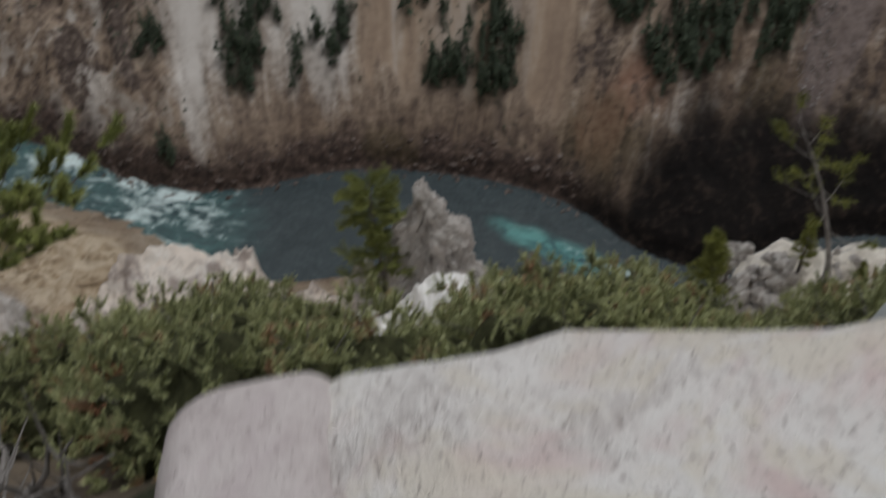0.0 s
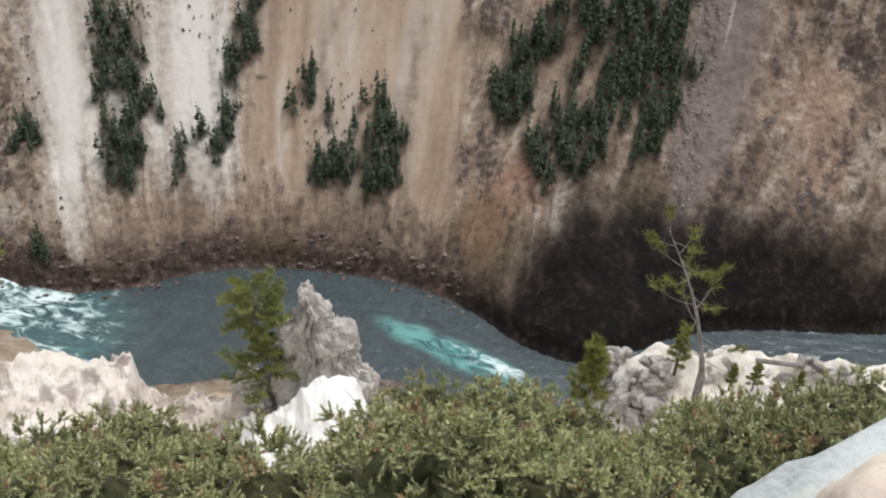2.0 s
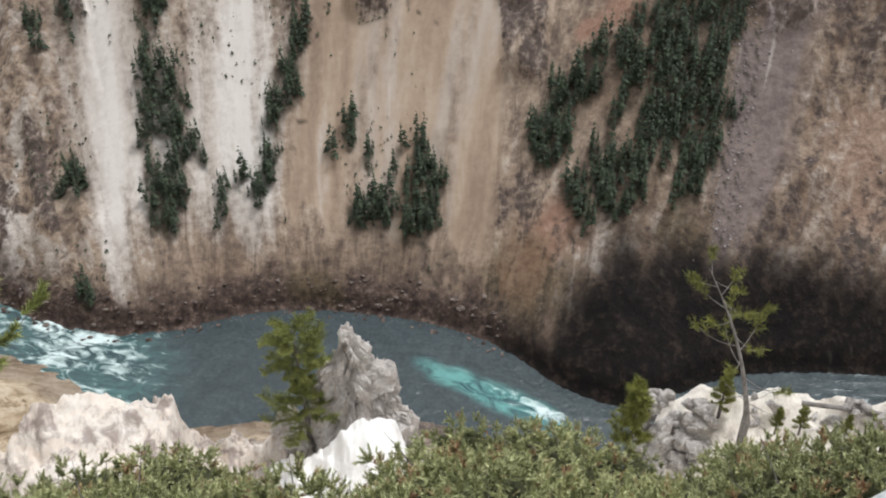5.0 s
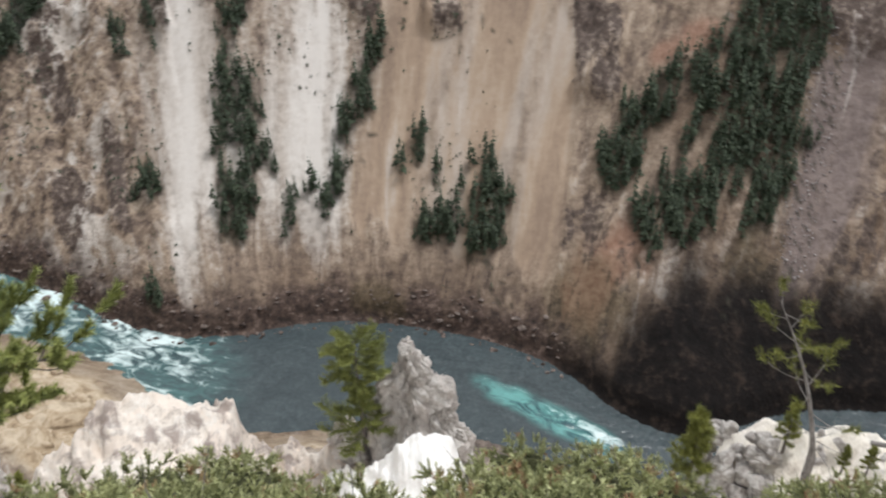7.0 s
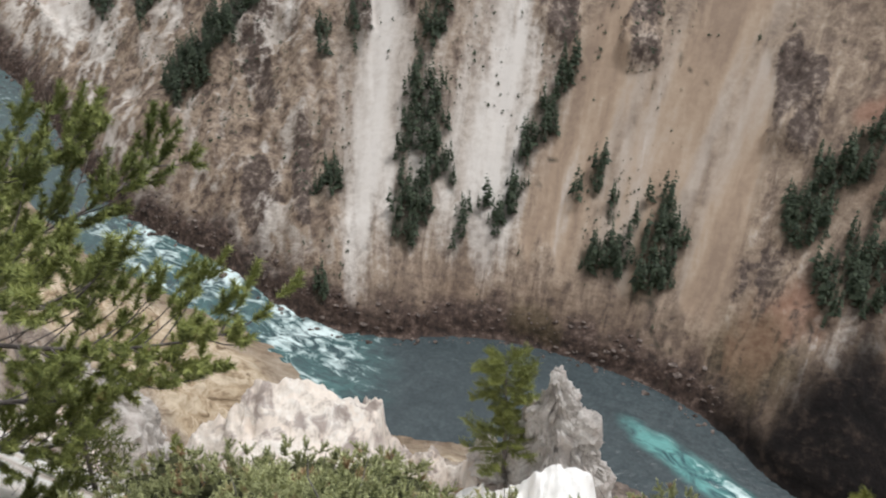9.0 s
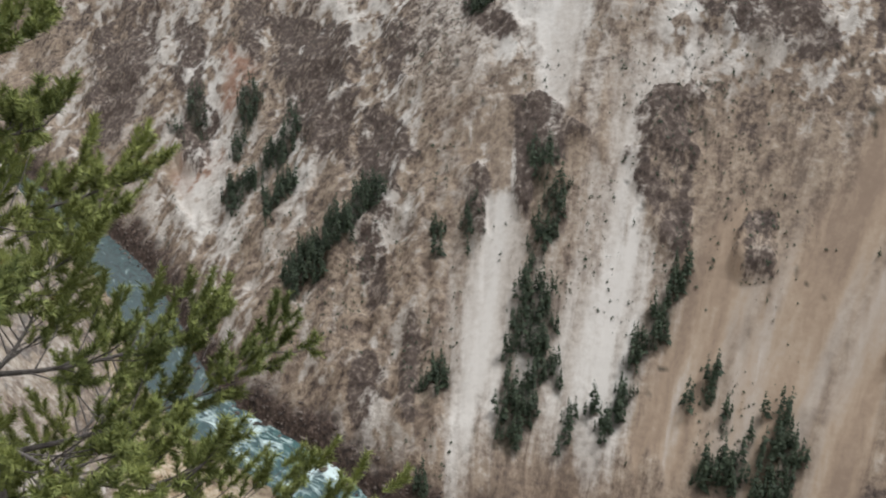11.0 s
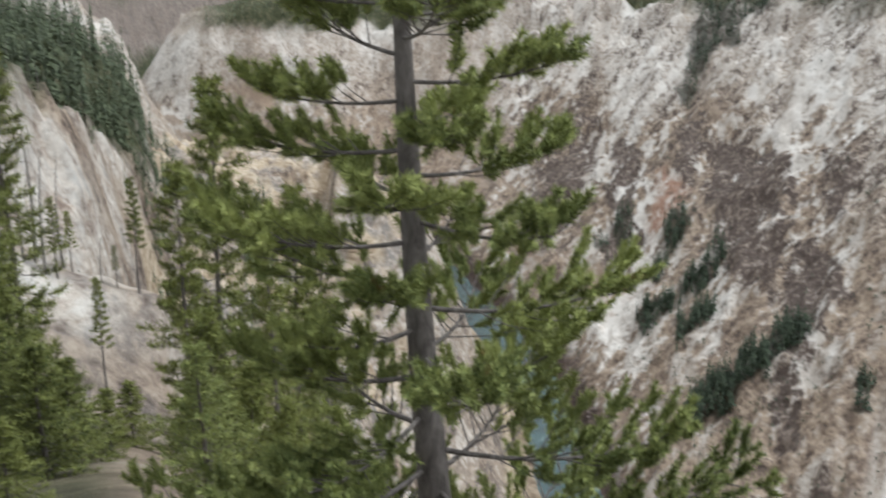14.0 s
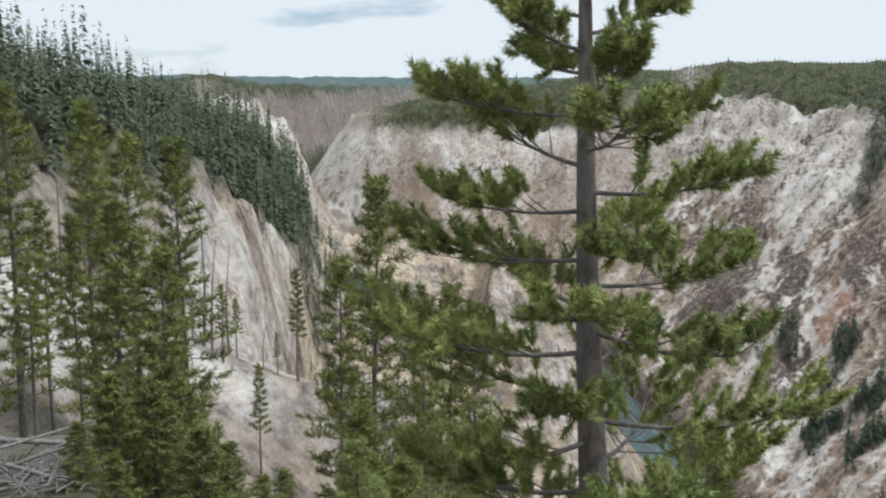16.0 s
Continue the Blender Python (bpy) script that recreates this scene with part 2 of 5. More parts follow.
def stone_material(name, low, mid_c, high, scale=1.0, rough=0.9, pits=0.0, depth=0.12, tints=(), cracks=0.0, grain=1.0):
    m, n, l, bsdf = material(name, rough)
    a = speckle(n, l, 1.3 * scale, 10, rough=0.68, warp=0.5)
    b = speckle(n, l, 9.0 * scale * grain, 6, rough=0.7, squash=(1, 0.6, 1))
    blot = speckle(n, l, 0.5 * scale, 3, warp=0.6)
    f = mix(n, l, 0.4, a, b)
    f = mix(n, l, 0.3, f, blot)
    col = steps(n, l, f, [(0.34, low), (0.47, mid_c), (0.62, high)])
    for k, tone in enumerate(tints):
        col = mix(n, l, calc(n, l, "MULTIPLY", window(n, l, speckle(n, l, (0.9 + 0.5 * k) * scale, 4, warp=1.0), 0.47, 0.60), 0.75), col, tone)
    if cracks:
        seam = n.new("ShaderNodeTexNoise")
        seam.noise_type, seam.normalize = "RIDGED_MULTIFRACTAL", True
        seam.inputs["Scale"].default_value, seam.inputs["Detail"].default_value, seam.inputs["Distortion"].default_value = 1.1 * scale, 7, 0.8
        place = n.new("ShaderNodeTexCoord")
        l.new(place.outputs["Object"], seam.inputs["Vector"])
        col = mix(n, l, calc(n, l, "MULTIPLY", window(n, l, seam.outputs["Fac"], 0.52, 0.7), cracks), col, low)
        a = calc(n, l, "SUBTRACT", a, calc(n, l, "MULTIPLY", window(n, l, seam.outputs["Fac"], 0.45, 0.7), 0.25))
    if pits:
        spots = window(n, l, speckle(n, l, 52 * scale, 3, rough=0.6, squash=(1, 0.5, 1)), 0.56, 0.74)
        col = mix(n, l, calc(n, l, "MULTIPLY", spots, pits), col, low)
    l.new(col, bsdf.inputs["Base Color"])
    height = mix(n, l, 0.45, a, b)
    if pits:
        height = calc(n, l, "SUBTRACT", height, calc(n, l, "MULTIPLY", spots, 0.15))
    relief(n, l, bsdf, height, depth, 0.8)
    return m


PINE = leaf_material("pine_needles", (0.10, 0.13, 0.044), (0.42, 0.45, 0.15), (0.26, 0.16, 0.06), withered=0.66)
PINE_MID = leaf_material("pine_needles_olive", (0.055, 0.072, 0.022), (0.28, 0.30, 0.085))
PINE_FAR = leaf_material("conifer_far", (0.040, 0.058, 0.036), (0.14, 0.165, 0.095))
# conifer green for the canyon wall, darkened with shade put into the colour
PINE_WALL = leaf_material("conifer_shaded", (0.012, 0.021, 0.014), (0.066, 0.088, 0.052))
JUNIPER = leaf_material("juniper_leaves", (0.122, 0.142, 0.058), (0.66, 0.675, 0.36), (0.44, 0.28, 0.17), withered=0.575, clump=2.6)
# dark colour for the junipers' filled core, in place of shade between sprays
JUNIPER_SHADE = bark_material("juniper_inner_shade", (0.020, 0.022, 0.010), (0.065, 0.068, 0.030), 16)
RUSTLEAF = leaf_material("withered_leaves", (0.12, 0.05, 0.022), (0.40, 0.19, 0.10))
SHRUB = leaf_material("shrub_leaves", (0.08, 0.09, 0.020), (0.30, 0.31, 0.075))
BARK = bark_material("pine_bark", (0.062, 0.052, 0.048), (0.185, 0.163, 0.152))
DEADWOOD = bark_material("grey_dead_wood", (0.11, 0.095, 0.085), (0.27, 0.25, 0.235), 14)
CHALK = stone_material("white_outcrop_rock", (0.50, 0.42, 0.37), (0.90, 0.86, 0.81), (0.95, 0.94, 0.92), 0.6, depth=0.14, tints=((0.60, 0.46, 0.40), (0.86, 0.74, 0.64)), cracks=0.25)
RIDGEROCK = stone_material("cream_ridge_rock", (0.26, 0.205, 0.18), (0.74, 0.665, 0.59), (0.90, 0.865, 0.815), 0.6, depth=0.22, tints=((0.27, 0.21, 0.19), (0.84, 0.74, 0.65)), cracks=0.75, grain=1.3)
SHELFROCK = stone_material("pale_shelf_rock", (0.42, 0.355, 0.30), (0.76, 0.70, 0.61), (0.88, 0.84, 0.77), 1.2, depth=0.08, tints=((0.84, 0.78, 0.71),), grain=1.6)
RUBBLE = stone_material("crumbled_grey_rock", (0.14, 0.118, 0.105), (0.58, 0.54, 0.505), (0.86, 0.84, 0.81), 2.4, depth=0.16, tints=((0.36, 0.31, 0.285),), cracks=0.7)
SNOWROCK = stone_material("bright_white_rock", (0.70, 0.66, 0.62), (0.93, 0.91, 0.88), (0.96, 0.955, 0.94), 0.6, depth=0.10)
GREYROCK = stone_material("grey_lichened_rock", (0.13, 0.11, 0.10), (0.55, 0.51, 0.475), (0.80, 0.77, 0.735), 1.0, depth=0.45, tints=((0.60, 0.54, 0.50),), cracks=0.7)

# ---------------------------------------------------------------- the lie of the land
def lattice(ix, iy, seed):
    n = (ix * 374761393 + iy * 668265263 + seed * 974634721) & 0xFFFFFFFF
    n = ((n ^ (n >> 13)) * 1274126177) & 0xFFFFFFFF
    return ((n ^ (n >> 16)) & 0xFFFF) / 65535.0


def vnoise(x, y, seed=0):
    """Smooth value noise, -1 to 1."""
    ix, iy = np.floor(x).astype(np.int64), np.floor(y).astype(np.int64)
    fx, fy = x - ix, y - iy
    fx, fy = fx * fx * (3 - 2 * fx), fy * fy * (3 - 2 * fy)
    a = lattice(ix, iy, seed) * (1 - fx) + lattice(ix + 1, iy, seed) * fx
    b = lattice(ix, iy + 1, seed) * (1 - fx) + lattice(ix + 1, iy + 1, seed) * fx
    return 2 * (a * (1 - fy) + b * fy) - 1


def fbm(x, y, seed=0, octaves=4, ridged=False):
    total, size, norm = 0.0, 1.0, 0.0
    for k in range(octaves):
        n = vnoise(x, y, seed + 17 * k)
        total = total + size * ((1 - 2 * np.abs(n)) if ridged else n)
        norm += size
        x, y, size = x * 2.03 + 5.1, y * 2.03 + 9.7, size * 0.5
    return total / norm


def ramp(v, lo, hi):
    u = np.clip((v - lo) / (hi - lo), 0, 1)
    return u * u * (3 - 2 * u)


EYE_Z = 200.0      # the rim where the camera stands, above the river
RIVER = np.array([  # the river's middle line and half its width, upstream to downstream
    (420, 120, 16), (260, 165, 14), (159, 183, 11), (110, 188, 12), (75, 179, 11), (48, 188, 14), (25, 207, 19),
    (0, 216, 22), (-30, 219, 24), (-55, 217, 20), (-90, 231, 9), (-135, 254, 12), (-195, 286, 12), (-285, 375, 12),
    (-410, 455, 14), (-530, 520, 15), (-650, 530, 15), (-760, 510, 15), (-890, 480, 15), (-1060, 545, 15),
    (-1330, 830, 15), (-1440, 1180, 16), (-1400, 1700, 18), (-1250, 2500, 20), (-1900, 3400, 20)], float)


def rounded(p, steps):
    """A smooth line through the points."""
    q = np.vstack([2 * p[0] - p[1], p, 2 * p[-1] - p[-2]])
    rows = []
    for a, b, c, d in zip(q[:-3], q[1:-2], q[2:-1], q[3:]):
        for u in np.arange(steps) / steps:
            rows.append(0.5 * (2 * b + (c - a) * u + (2 * a - 5 * b + 4 * c - d) * u ** 2 + (3 * b - a - 3 * c + d) * u ** 3))
    return np.array(rows + [p[-1]])


RIVER = rounded(RIVER, 4)


def river_place(x, y):
    """Distance from the water's edge, the side (1: across the river), and the way along the river, for each point."""
    best = np.full(np.shape(x), 1e9)
    side, along = np.ones(np.shape(x)), np.zeros(np.shape(x))
    run = 0.0
    for a, b in zip(RIVER[:-1], RIVER[1:]):
        ex, ey = b[0] - a[0], b[1] - a[1]
        length = np.hypot(ex, ey)
        u = np.clip(((x - a[0]) * ex + (y - a[1]) * ey) / length ** 2, 0, 1)
        d = np.hypot(x - a[0] - u * ex, y - a[1] - u * ey) - (a[2] + u * (b[2] - a[2]))
        near = d < best
        best = np.where(near, d, best)
        side = np.where(near, np.where(ex * (y - a[1]) - ey * (x - a[0]) < 0, 1.0, -1.0), side)
        along = np.where(near, run + u * length, along)
        run += length
    return best, side, along


def land(x, y, rock=None):
    """Height of the ground. rock: 0 on smooth scree, 1 on broken cliff."""
    d, side, s = river_place(x, y)
    r, bearing = np.hypot(x, y), np.degrees(np.arctan2(x, y))
    wet_or_shade = -1.2 * ramp(-d, 0, 5)
    # across the river: a rocky foot, long slopes, a rim and a rising forest plateau
    e = np.maximum(d, 0)
    foot = 3.0 * ramp(e, 0, 4) + 0.75 * e
    slope = foot + 0.16 * np.maximum(e - 60, 0) + 0.55 * e * ramp(bearing, -46, -54) * ramp(r, 560, 700)
    spur = ramp(bearing, -36, -40) * ramp(r, 560, 700)
    crest = np.interp(bearing, [-62, -60, -57.8, -54.6, -50.7, -47, -43, -38], [118, 128, 143, 149, 168, 172, 168, 172]) + 7 * fbm(x / 60, y / 60, 4, 4)
    rim = (180 + 16 * fbm(x / 120, y / 120, 3, 4) - 10 * ramp(bearing, -22, -30)) * (1 - spur) + crest * spur
    ribs = fbm(s / 46 + 0.3 * fbm(x / 60, y / 60, 8, 2), e / 260, 5, 3, True)
    slope = slope + ribs * np.minimum(e, 120) * 0.03 * ramp(s, 900, 1250) * (1 - 0.3 * ramp(e, 120, 300))
    slope = slope + ribs * np.minimum(e, 90) * 0.035
    top = rim + np.minimum(0.03 * np.maximum(slope - rim, 0), 15) * (1 - 0.8 * spur) + 4 * fbm(x / 260, y / 260, 12, 3) * ramp(slope, rim, rim + 160)
    over = rim + 8 * (1 - np.exp(-np.maximum(slope - rim, 0) / 8)) * 0.5
    far = np.where(slope < rim, slope, np.maximum(over, top))
    far = far + 26 * ramp(r, 720, 1500) * ramp(bearing, -48, -42) - 14 * ramp(r, 1500, 2300) * ramp(bearing, -46, -52)
    far = far + 95 * ramp(r, 2200, 4700) * (1 - 0.75 * ramp(bearing, -44, -52)) * (0.35 + 0.3 * fbm(x / 1500, y / 1500, 21, 3))
    # the near side: a beach, a steepening slope, the rim
    beach = 34 * ramp(x, -225, -150) * ramp(x, -40, -75)
    g = np.maximum(e - beach, 0)
    flat = np.minimum(e, beach) * 0.11
    near = flat + 198 * np.clip(g / (178 - 0.55 * beach - 85 * ramp(x, -310, -440)), 0, None) ** 1.4
    table = 194 - 8 * ramp(r, 150, 330) * ramp(bearing, -60, -66) + 3 * ramp(r, 120, 500) * ramp(bearing, -68, -84) - 22 * ramp(bearing, -66, -60) * ramp(r, 150, 400) + 3 * fbm(x / 90, y / 90, 31, 3) * ramp(r, 20, 90) + 4.3 * ramp(r, 60, 20)
    near = near + ribs * np.minimum(e, 90) * 0.05 * ramp(s, 850, 1100)
    near = near + 58 * np.exp(-((x + 300) / 75) ** 2 - ((y - 288) / 60) ** 2) * ramp(d, 4, 42)
    near = np.where(near > table, table + np.minimum((near - table) * 0.01, 5), near)
    steep = 0.32 + 0.10 * ramp(bearing, -75, -68) + 0.72 * ramp(bearing, -66, -22)
    low = 88 + 40 * ramp(bearing, -58, -48)
    vee = EYE_Z - 1.7 - 0.9 * ramp(r, 1.0, 1.7) - steep * np.minimum(np.maximum(r - 1.6, 0), low) + 0.46 * np.maximum(r - low - 46, 0)
    vee = vee + (0.45 * ramp(bearing, 4, 9) + 0.75 * ramp(bearing, 24, 36)) * ramp(r, 2.4, 4.2) * ramp(r, 9.5, 6.8)
    vee = vee + 260 * ramp(np.abs(bearing + 10), 76, 125) * ramp(r, 3, 40)
    near = np.minimum(near, vee)
    bench = np.interp(bearing, [-90, -76, -70, -63.5, -60.8, -59.2, -56, -50], [196, 190, 179, 167, 152, 124, 104, 90]) + 5 * fbm(x / 45, y / 45, 33, 4)
    fin = np.interp(bearing, [-72, -66, -64.6, -62.5, -61.1, -60.2, -59.3, -57.5], [180, 177, 173, 172, 163, 140, 108, 70]) + 9 * fbm(bearing / 1.1, r / 120, 35, 4, True) * ramp(bearing, -57, -61)
    fin = np.where(r < 650, fin - 1.1 * (650 - r), fin - 0.9 * np.maximum(r - 740, 0))
    keep = ramp(bearing, -62, -72)
    edge_ = np.interp(bearing, [-84, -72, -68, -63.5, -60, -56], [120, 170, 205, 262, 320, 330]) + 12 * fbm(bearing / 2.2, r / 60, 39, 3)
    bench = bench - 0.62 * np.maximum(edge_ - r, 0)
    back_ = bench * keep + (1 - keep) * np.where(r < 470, bench, np.maximum(bench - 0.8 * (r - 470), 55))
    cap = np.maximum(np.where(r < 1050, np.maximum(back_, fin), 400), 30)
    near = np.where((r > 130) & (bearing < -44), np.minimum(near, cap + 400 * ramp(bearing, -50, -44) + 400 * ramp(r, 170, 130)), near)
    ridge = np.interp(bearing, [-92, -84, -76, -72, -66, -60, -57.5, -55], [186, 185, 183.4, 179.4, 174.8, 170.5, 160, 140]) + 1.6 * fbm(x / 9, y / 9, 37, 4)
    near = np.where(bearing < -40, np.maximum(near, ridge - 0.55 * np.maximum(86 - r, 0) - 0.75 * np.maximum(r - 92, 0)), near)
    near = near - 12 * ramp(r, 700, 1400) * keep - 16 * ramp(r, 1500, 2300) + 22 * ramp(r, 2700, 4700) * (0.55 + 0.5 * fbm(x / 900, y / 900, 23, 3))
    z = np.where(side > 0, far, near)
    z = np.where(d > 0, z, wet_or_shade)
    # relief
    k = 0.45 if rock is None else rock
    wx, wy = x + 5 * fbm(x / 25, y / 25, 46, 2), y + 5 * fbm(x / 25, y / 25, 47, 2)
    rough = fbm(wx / 26, wy / 26, 41, 5, True) * 8.0 + fbm((bearing * 5.24 - 0.26 * far * np.minimum(300 / np.maximum(r, 1), 1)) / 9, far / 40, 44, 4, True) * np.where(side > 0, 4.0 - 2.2 * ramp(r, 450, 700), 0.3 + 2.6 * ramp(r, 110, 180) * ramp(bearing, -48, -54) + 2.4 * ramp(r, 1200, 1400)) + fbm(x / 4.6, y / 4.6, 43, 3, True) * 1.6
    z = z + np.where(side > 0, 1, ramp(r, 36, 90) * (0.3 + 0.7 * ramp(r, 100, 150))) * ramp(d, 1, 25) * k * rough * (0.8 + 0.8 * ramp(r, 400, 1100))
    return z

# Streaks on the canyon walls: bearing and height of both ends, with half their width there
ORANGE = [(17.2, 75, 3.8, 14.8, 66, 2.4), (-29.2, 78, 4.5, -30.7, 54, 3.1), (-31.1, 44, 3.8, -33.2, 27, 2.8),
    (31.7, 46, 10.3, 33.6, 31, 8.6), (14.3, 26, 6.9, 11.3, 15, 6.9)]
DARK = [(24.5, 83, 12.0, 26.5, 79, 12.9), (-3.6, 70, 5.6, -4.5, 94, 9.3), (-4.6, 94, 9.3, -4.6, 106, 9.0), (1.3, 68, 5.2, 1.3, 80, 4.2),
    (11.1, 58, 6.0, 10.9, 72, 7.4), (-11.1, 97, 9.0, -11.9, 85, 6.0), (-1.1, 137, 11.0, 2.4, 132, 10.0), (-26.4, 100, 6.0, -26.1, 74, 6.0),
    (-24.6, 98, 8.6, -25.1, 66, 9.0), (-31.5, 54, 5.0, -32.9, 37, 3.5), (-35.4, 66, 7.4, -37.2, 27, 5.1), (-15.8, 126, 6.0, -14.8, 123, 6.0),
    (-22.3, 50, 5.0, -21.8, 39, 4.7), (-15.7, 65, 3.6, -15.4, 78, 4.0), (32.1, 66, 10.3, 33.6, 57, 8.6), (-22.4, 21, 3.8, -23.3, 13, 3.1)]
DARK_WEST = [(-21.0, 80, 6.0, -21.6, 58, 5.0), (-28.4, 104, 4.0, -29.0, 82, 3.4), (-31.7, 84, 5.0, -32.5, 60, 4.0), (-20.4, 110, 4.5, -20.8, 96, 4.0), (-34.2, 92, 5.0, -34.6, 72, 4.0), (-19.6, 34, 3.0, -20.2, 18, 3.0),
    (-12.6, 74, 2.0, -13.0, 100, 4.0)]
# woods: the strips beside the white chutes, the wedge above the river, the big wood, and the gullies downstream
WOOD_STRIPS = [(-12.9, 24, 6.0, -12.3, 32, 7.4), (-12.3, 32, 7.4, -11.4, 46, 6.8), (-11.4, 46, 6.4, -11.8, 59, 3.4), (-11.8, 59, 3.4, -11.1, 73, 3.3),
    (-11.1, 73, 3.0, -12.0, 88, 3.4), (-6.4, 24, 2.6, -5.3, 37, 3.3), (-5.3, 37, 3.3, -4.2, 48, 3.9), (-4.2, 48, 3.2, -2.7, 60, 2.3),
    (-9.7, 18, 1.1, -9.1, 27, 1.7), (-7.8, 25, 1.2, -7.5, 28, 1.0), (-18.7, 23, 3.6, -17.9, 30, 3.2), (-18.1, 50, 1.6, -17.8, 58, 2.1), (-16.1, 57, 1.9, -15.9, 65, 2.2),
    (-10.9, 69, 2.6, -10.6, 79, 2.2), (-19.0, 9, 1.7, -19.2, 7, 2.1)]
WOOD_WEDGE = [(0.2, 20, 3.6, 4.6, 21, 5.0), (1.2, 23, 3.0, 5.0, 28, 3.8), (4.5, 31, 2.6, 4.5, 36, 1.4), (-0.3, 34, 1.8, -0.1, 41, 1.4), (-1.6, 33, 1.4, -1.5, 36, 1.2), (2.5, 29, 2.4, 2.9, 34, 1.6), (1.2, 31, 2.0, 1.2, 34, 1.5)]
WOOD_BIG = [(12.4, 40, 6.8, 13.5, 49, 6.2), (13.5, 49, 6.2, 16.2, 65, 5.0), (15.0, 31, 5.0, 18.8, 42, 7.6), (18.8, 42, 8.6, 20.4, 53, 9.6), (20.2, 54, 9.5, 20.8, 70, 11.5),
    (22.3, 36, 5.6, 22.6, 50, 7.0), (22.7, 50, 6.1, 22.4, 78, 7.0), (20.4, 86, 8.0, 20.1, 70, 9.0), (17.0, 49, 1.6, 18.0, 62, 2.4), (16.6, 60, 1.4, 17.6, 72, 2.6)]
WOOD_WEST = [(-27.6, 28, 1.8, -25.5, 39, 2.4), (-25.5, 39, 2.4, -22.0, 62, 2.4), (-28.6, 33, 1.2, -28.6, 39, 1.0), (-30.2, 45, 2.0, -28.8, 66, 1.4), (-32.2, 47, 2.2, -32.0, 58, 1.8),
    (-27.5, 49, 2.0, -26.8, 63, 1.6), (-30.6, 31, 1.5, -26.8, 56, 1.6), (-28.4, 35, 1.0, -26.6, 47, 1.2), (-33.0, 39, 1.4, -33.4, 45, 1.2),
    (-26.0, 178, 8.6, -27.5, 157, 5.2), (-27.5, 157, 5.2, -29.0, 117, 2.1), (-26.9, 176, 9.0, -26.6, 150, 4.0), (-14.6, 140, 4.0, -16.0, 124, 2.0)]
WOOD = WOOD_STRIPS + WOOD_WEDGE + WOOD_BIG + WOOD_WEST
MOSS = [(-4.5, 5, 4.3, -2.4, 6, 3.8), (21.9, 30, 6.0, 23.1, 24, 6.0), (10.4, 13, 8.6, 12.9, 18, 10.3)]

# ---------------------------------------------------------------- the ground: one sheet from the lookout to the horizon
def streaks(rows, bearing, z, seed, ragged=0.35, soft=0.54):
    a = bearing * 5.24 + 2.6 * fbm(bearing * 0.75, z / 22, seed, 3)
    b = z * 1.3 + 3.0 * fbm(bearing * 0.5, z / 12, seed + 5, 3)
    best = np.full(np.shape(bearing), -0.6)
    for b0, z0, w0, b1, z1, w1 in rows:
        ax, ay, ex, ey = b0 * 5.24, z0 * 1.3, (b1 - b0) * 5.24, (z1 - z0) * 1.3
        u = np.clip(((a - ax) * ex + (b - ay) * ey) / (ex * ex + ey * ey), 0, 1)
        d = np.hypot(a - ax - u * ex, b - ay - u * ey) / (w0 + u * (w1 - w0))
        best = np.maximum(best, 1.4 - d)
    best = best + ragged * fbm(bearing * 1.2, z / 4.2, seed + 9, 4) + 0.7 * ragged * fbm(bearing * 0.5, z / 11, seed + 11, 3)
    return ramp(best, 0.39 - soft / 2, 0.39 + soft / 2)


def chutes(lines, bearing, z, seed, soft=0.8, ragged=0.5):
    """Scree that runs down the slope: each line gives bearing, height and half width from its foot upwards."""
    b = bearing + 0.55 * fbm(bearing * 0.45, z / 34, seed, 3) + 0.22 * fbm(bearing * 2.2, z / 15, seed + 3, 3)
    best = np.full(np.shape(bearing), -1.0)
    for line in lines:
        lb, lz, lw = np.array(line, float).T
        d = np.abs(b - np.interp(z, lz, lb)) * 5.24 / np.interp(z, lz, lw)
        ends = ramp(z + 9 * fbm(bearing * 0.9, z / 30, seed + 21, 3), lz[0] - 5, lz[0] + 9) * ramp(z + 9 * fbm(bearing * 1.1, z / 25, seed + 22, 3), lz[-1] + 8, lz[-1] - 8)
        best = np.maximum(best, (1.3 - d + 0.25 * np.maximum(0.6 - d, 0)) * ends - (1 - ends))
    best = best + ragged * (fbm(bearing * 1.7, z / 60, seed + 9, 4) + 0.35 * fbm(bearing * 3.5, z / 9, seed + 11, 3))
    return ramp(best, 0.3 - soft / 2, 0.3 + soft / 2)


def sheet(name, co, quads, mat, attributes):
    me = bpy.data.meshes.new(name)
    me.vertices.add(len(co))
    me.vertices.foreach_set("co", co.astype(np.float32).ravel())
    me.loops.add(quads.size)
    me.loops.foreach_set("vertex_index", quads.astype(np.int32).ravel())
    me.polygons.add(len(quads))
    me.polygons.foreach_set("loop_start", np.arange(0, quads.size, 4, dtype=np.int32))
    me.polygons.foreach_set("use_smooth", np.ones(len(quads), dtype=bool))
    for key, rgba in attributes.items():
        at = me.attributes.new(key, "FLOAT_COLOR", "POINT")
        at.data.foreach_set("color", rgba.astype(np.float32).ravel())
    me.materials.append(mat)
    me.update(calc_edges=True)
    return new(name, me)


def grid_quads(rows, cols, ring=False):
    i, j = np.meshgrid(np.arange(rows - 1), np.arange(cols if ring else cols - 1), indexing="ij")
    k = (j + 1) % cols
    return np.stack([i * cols + j, i * cols + k, (i + 1) * cols + k, (i + 1) * cols + j], -1).reshape(-1, 4)[:, ::-1]


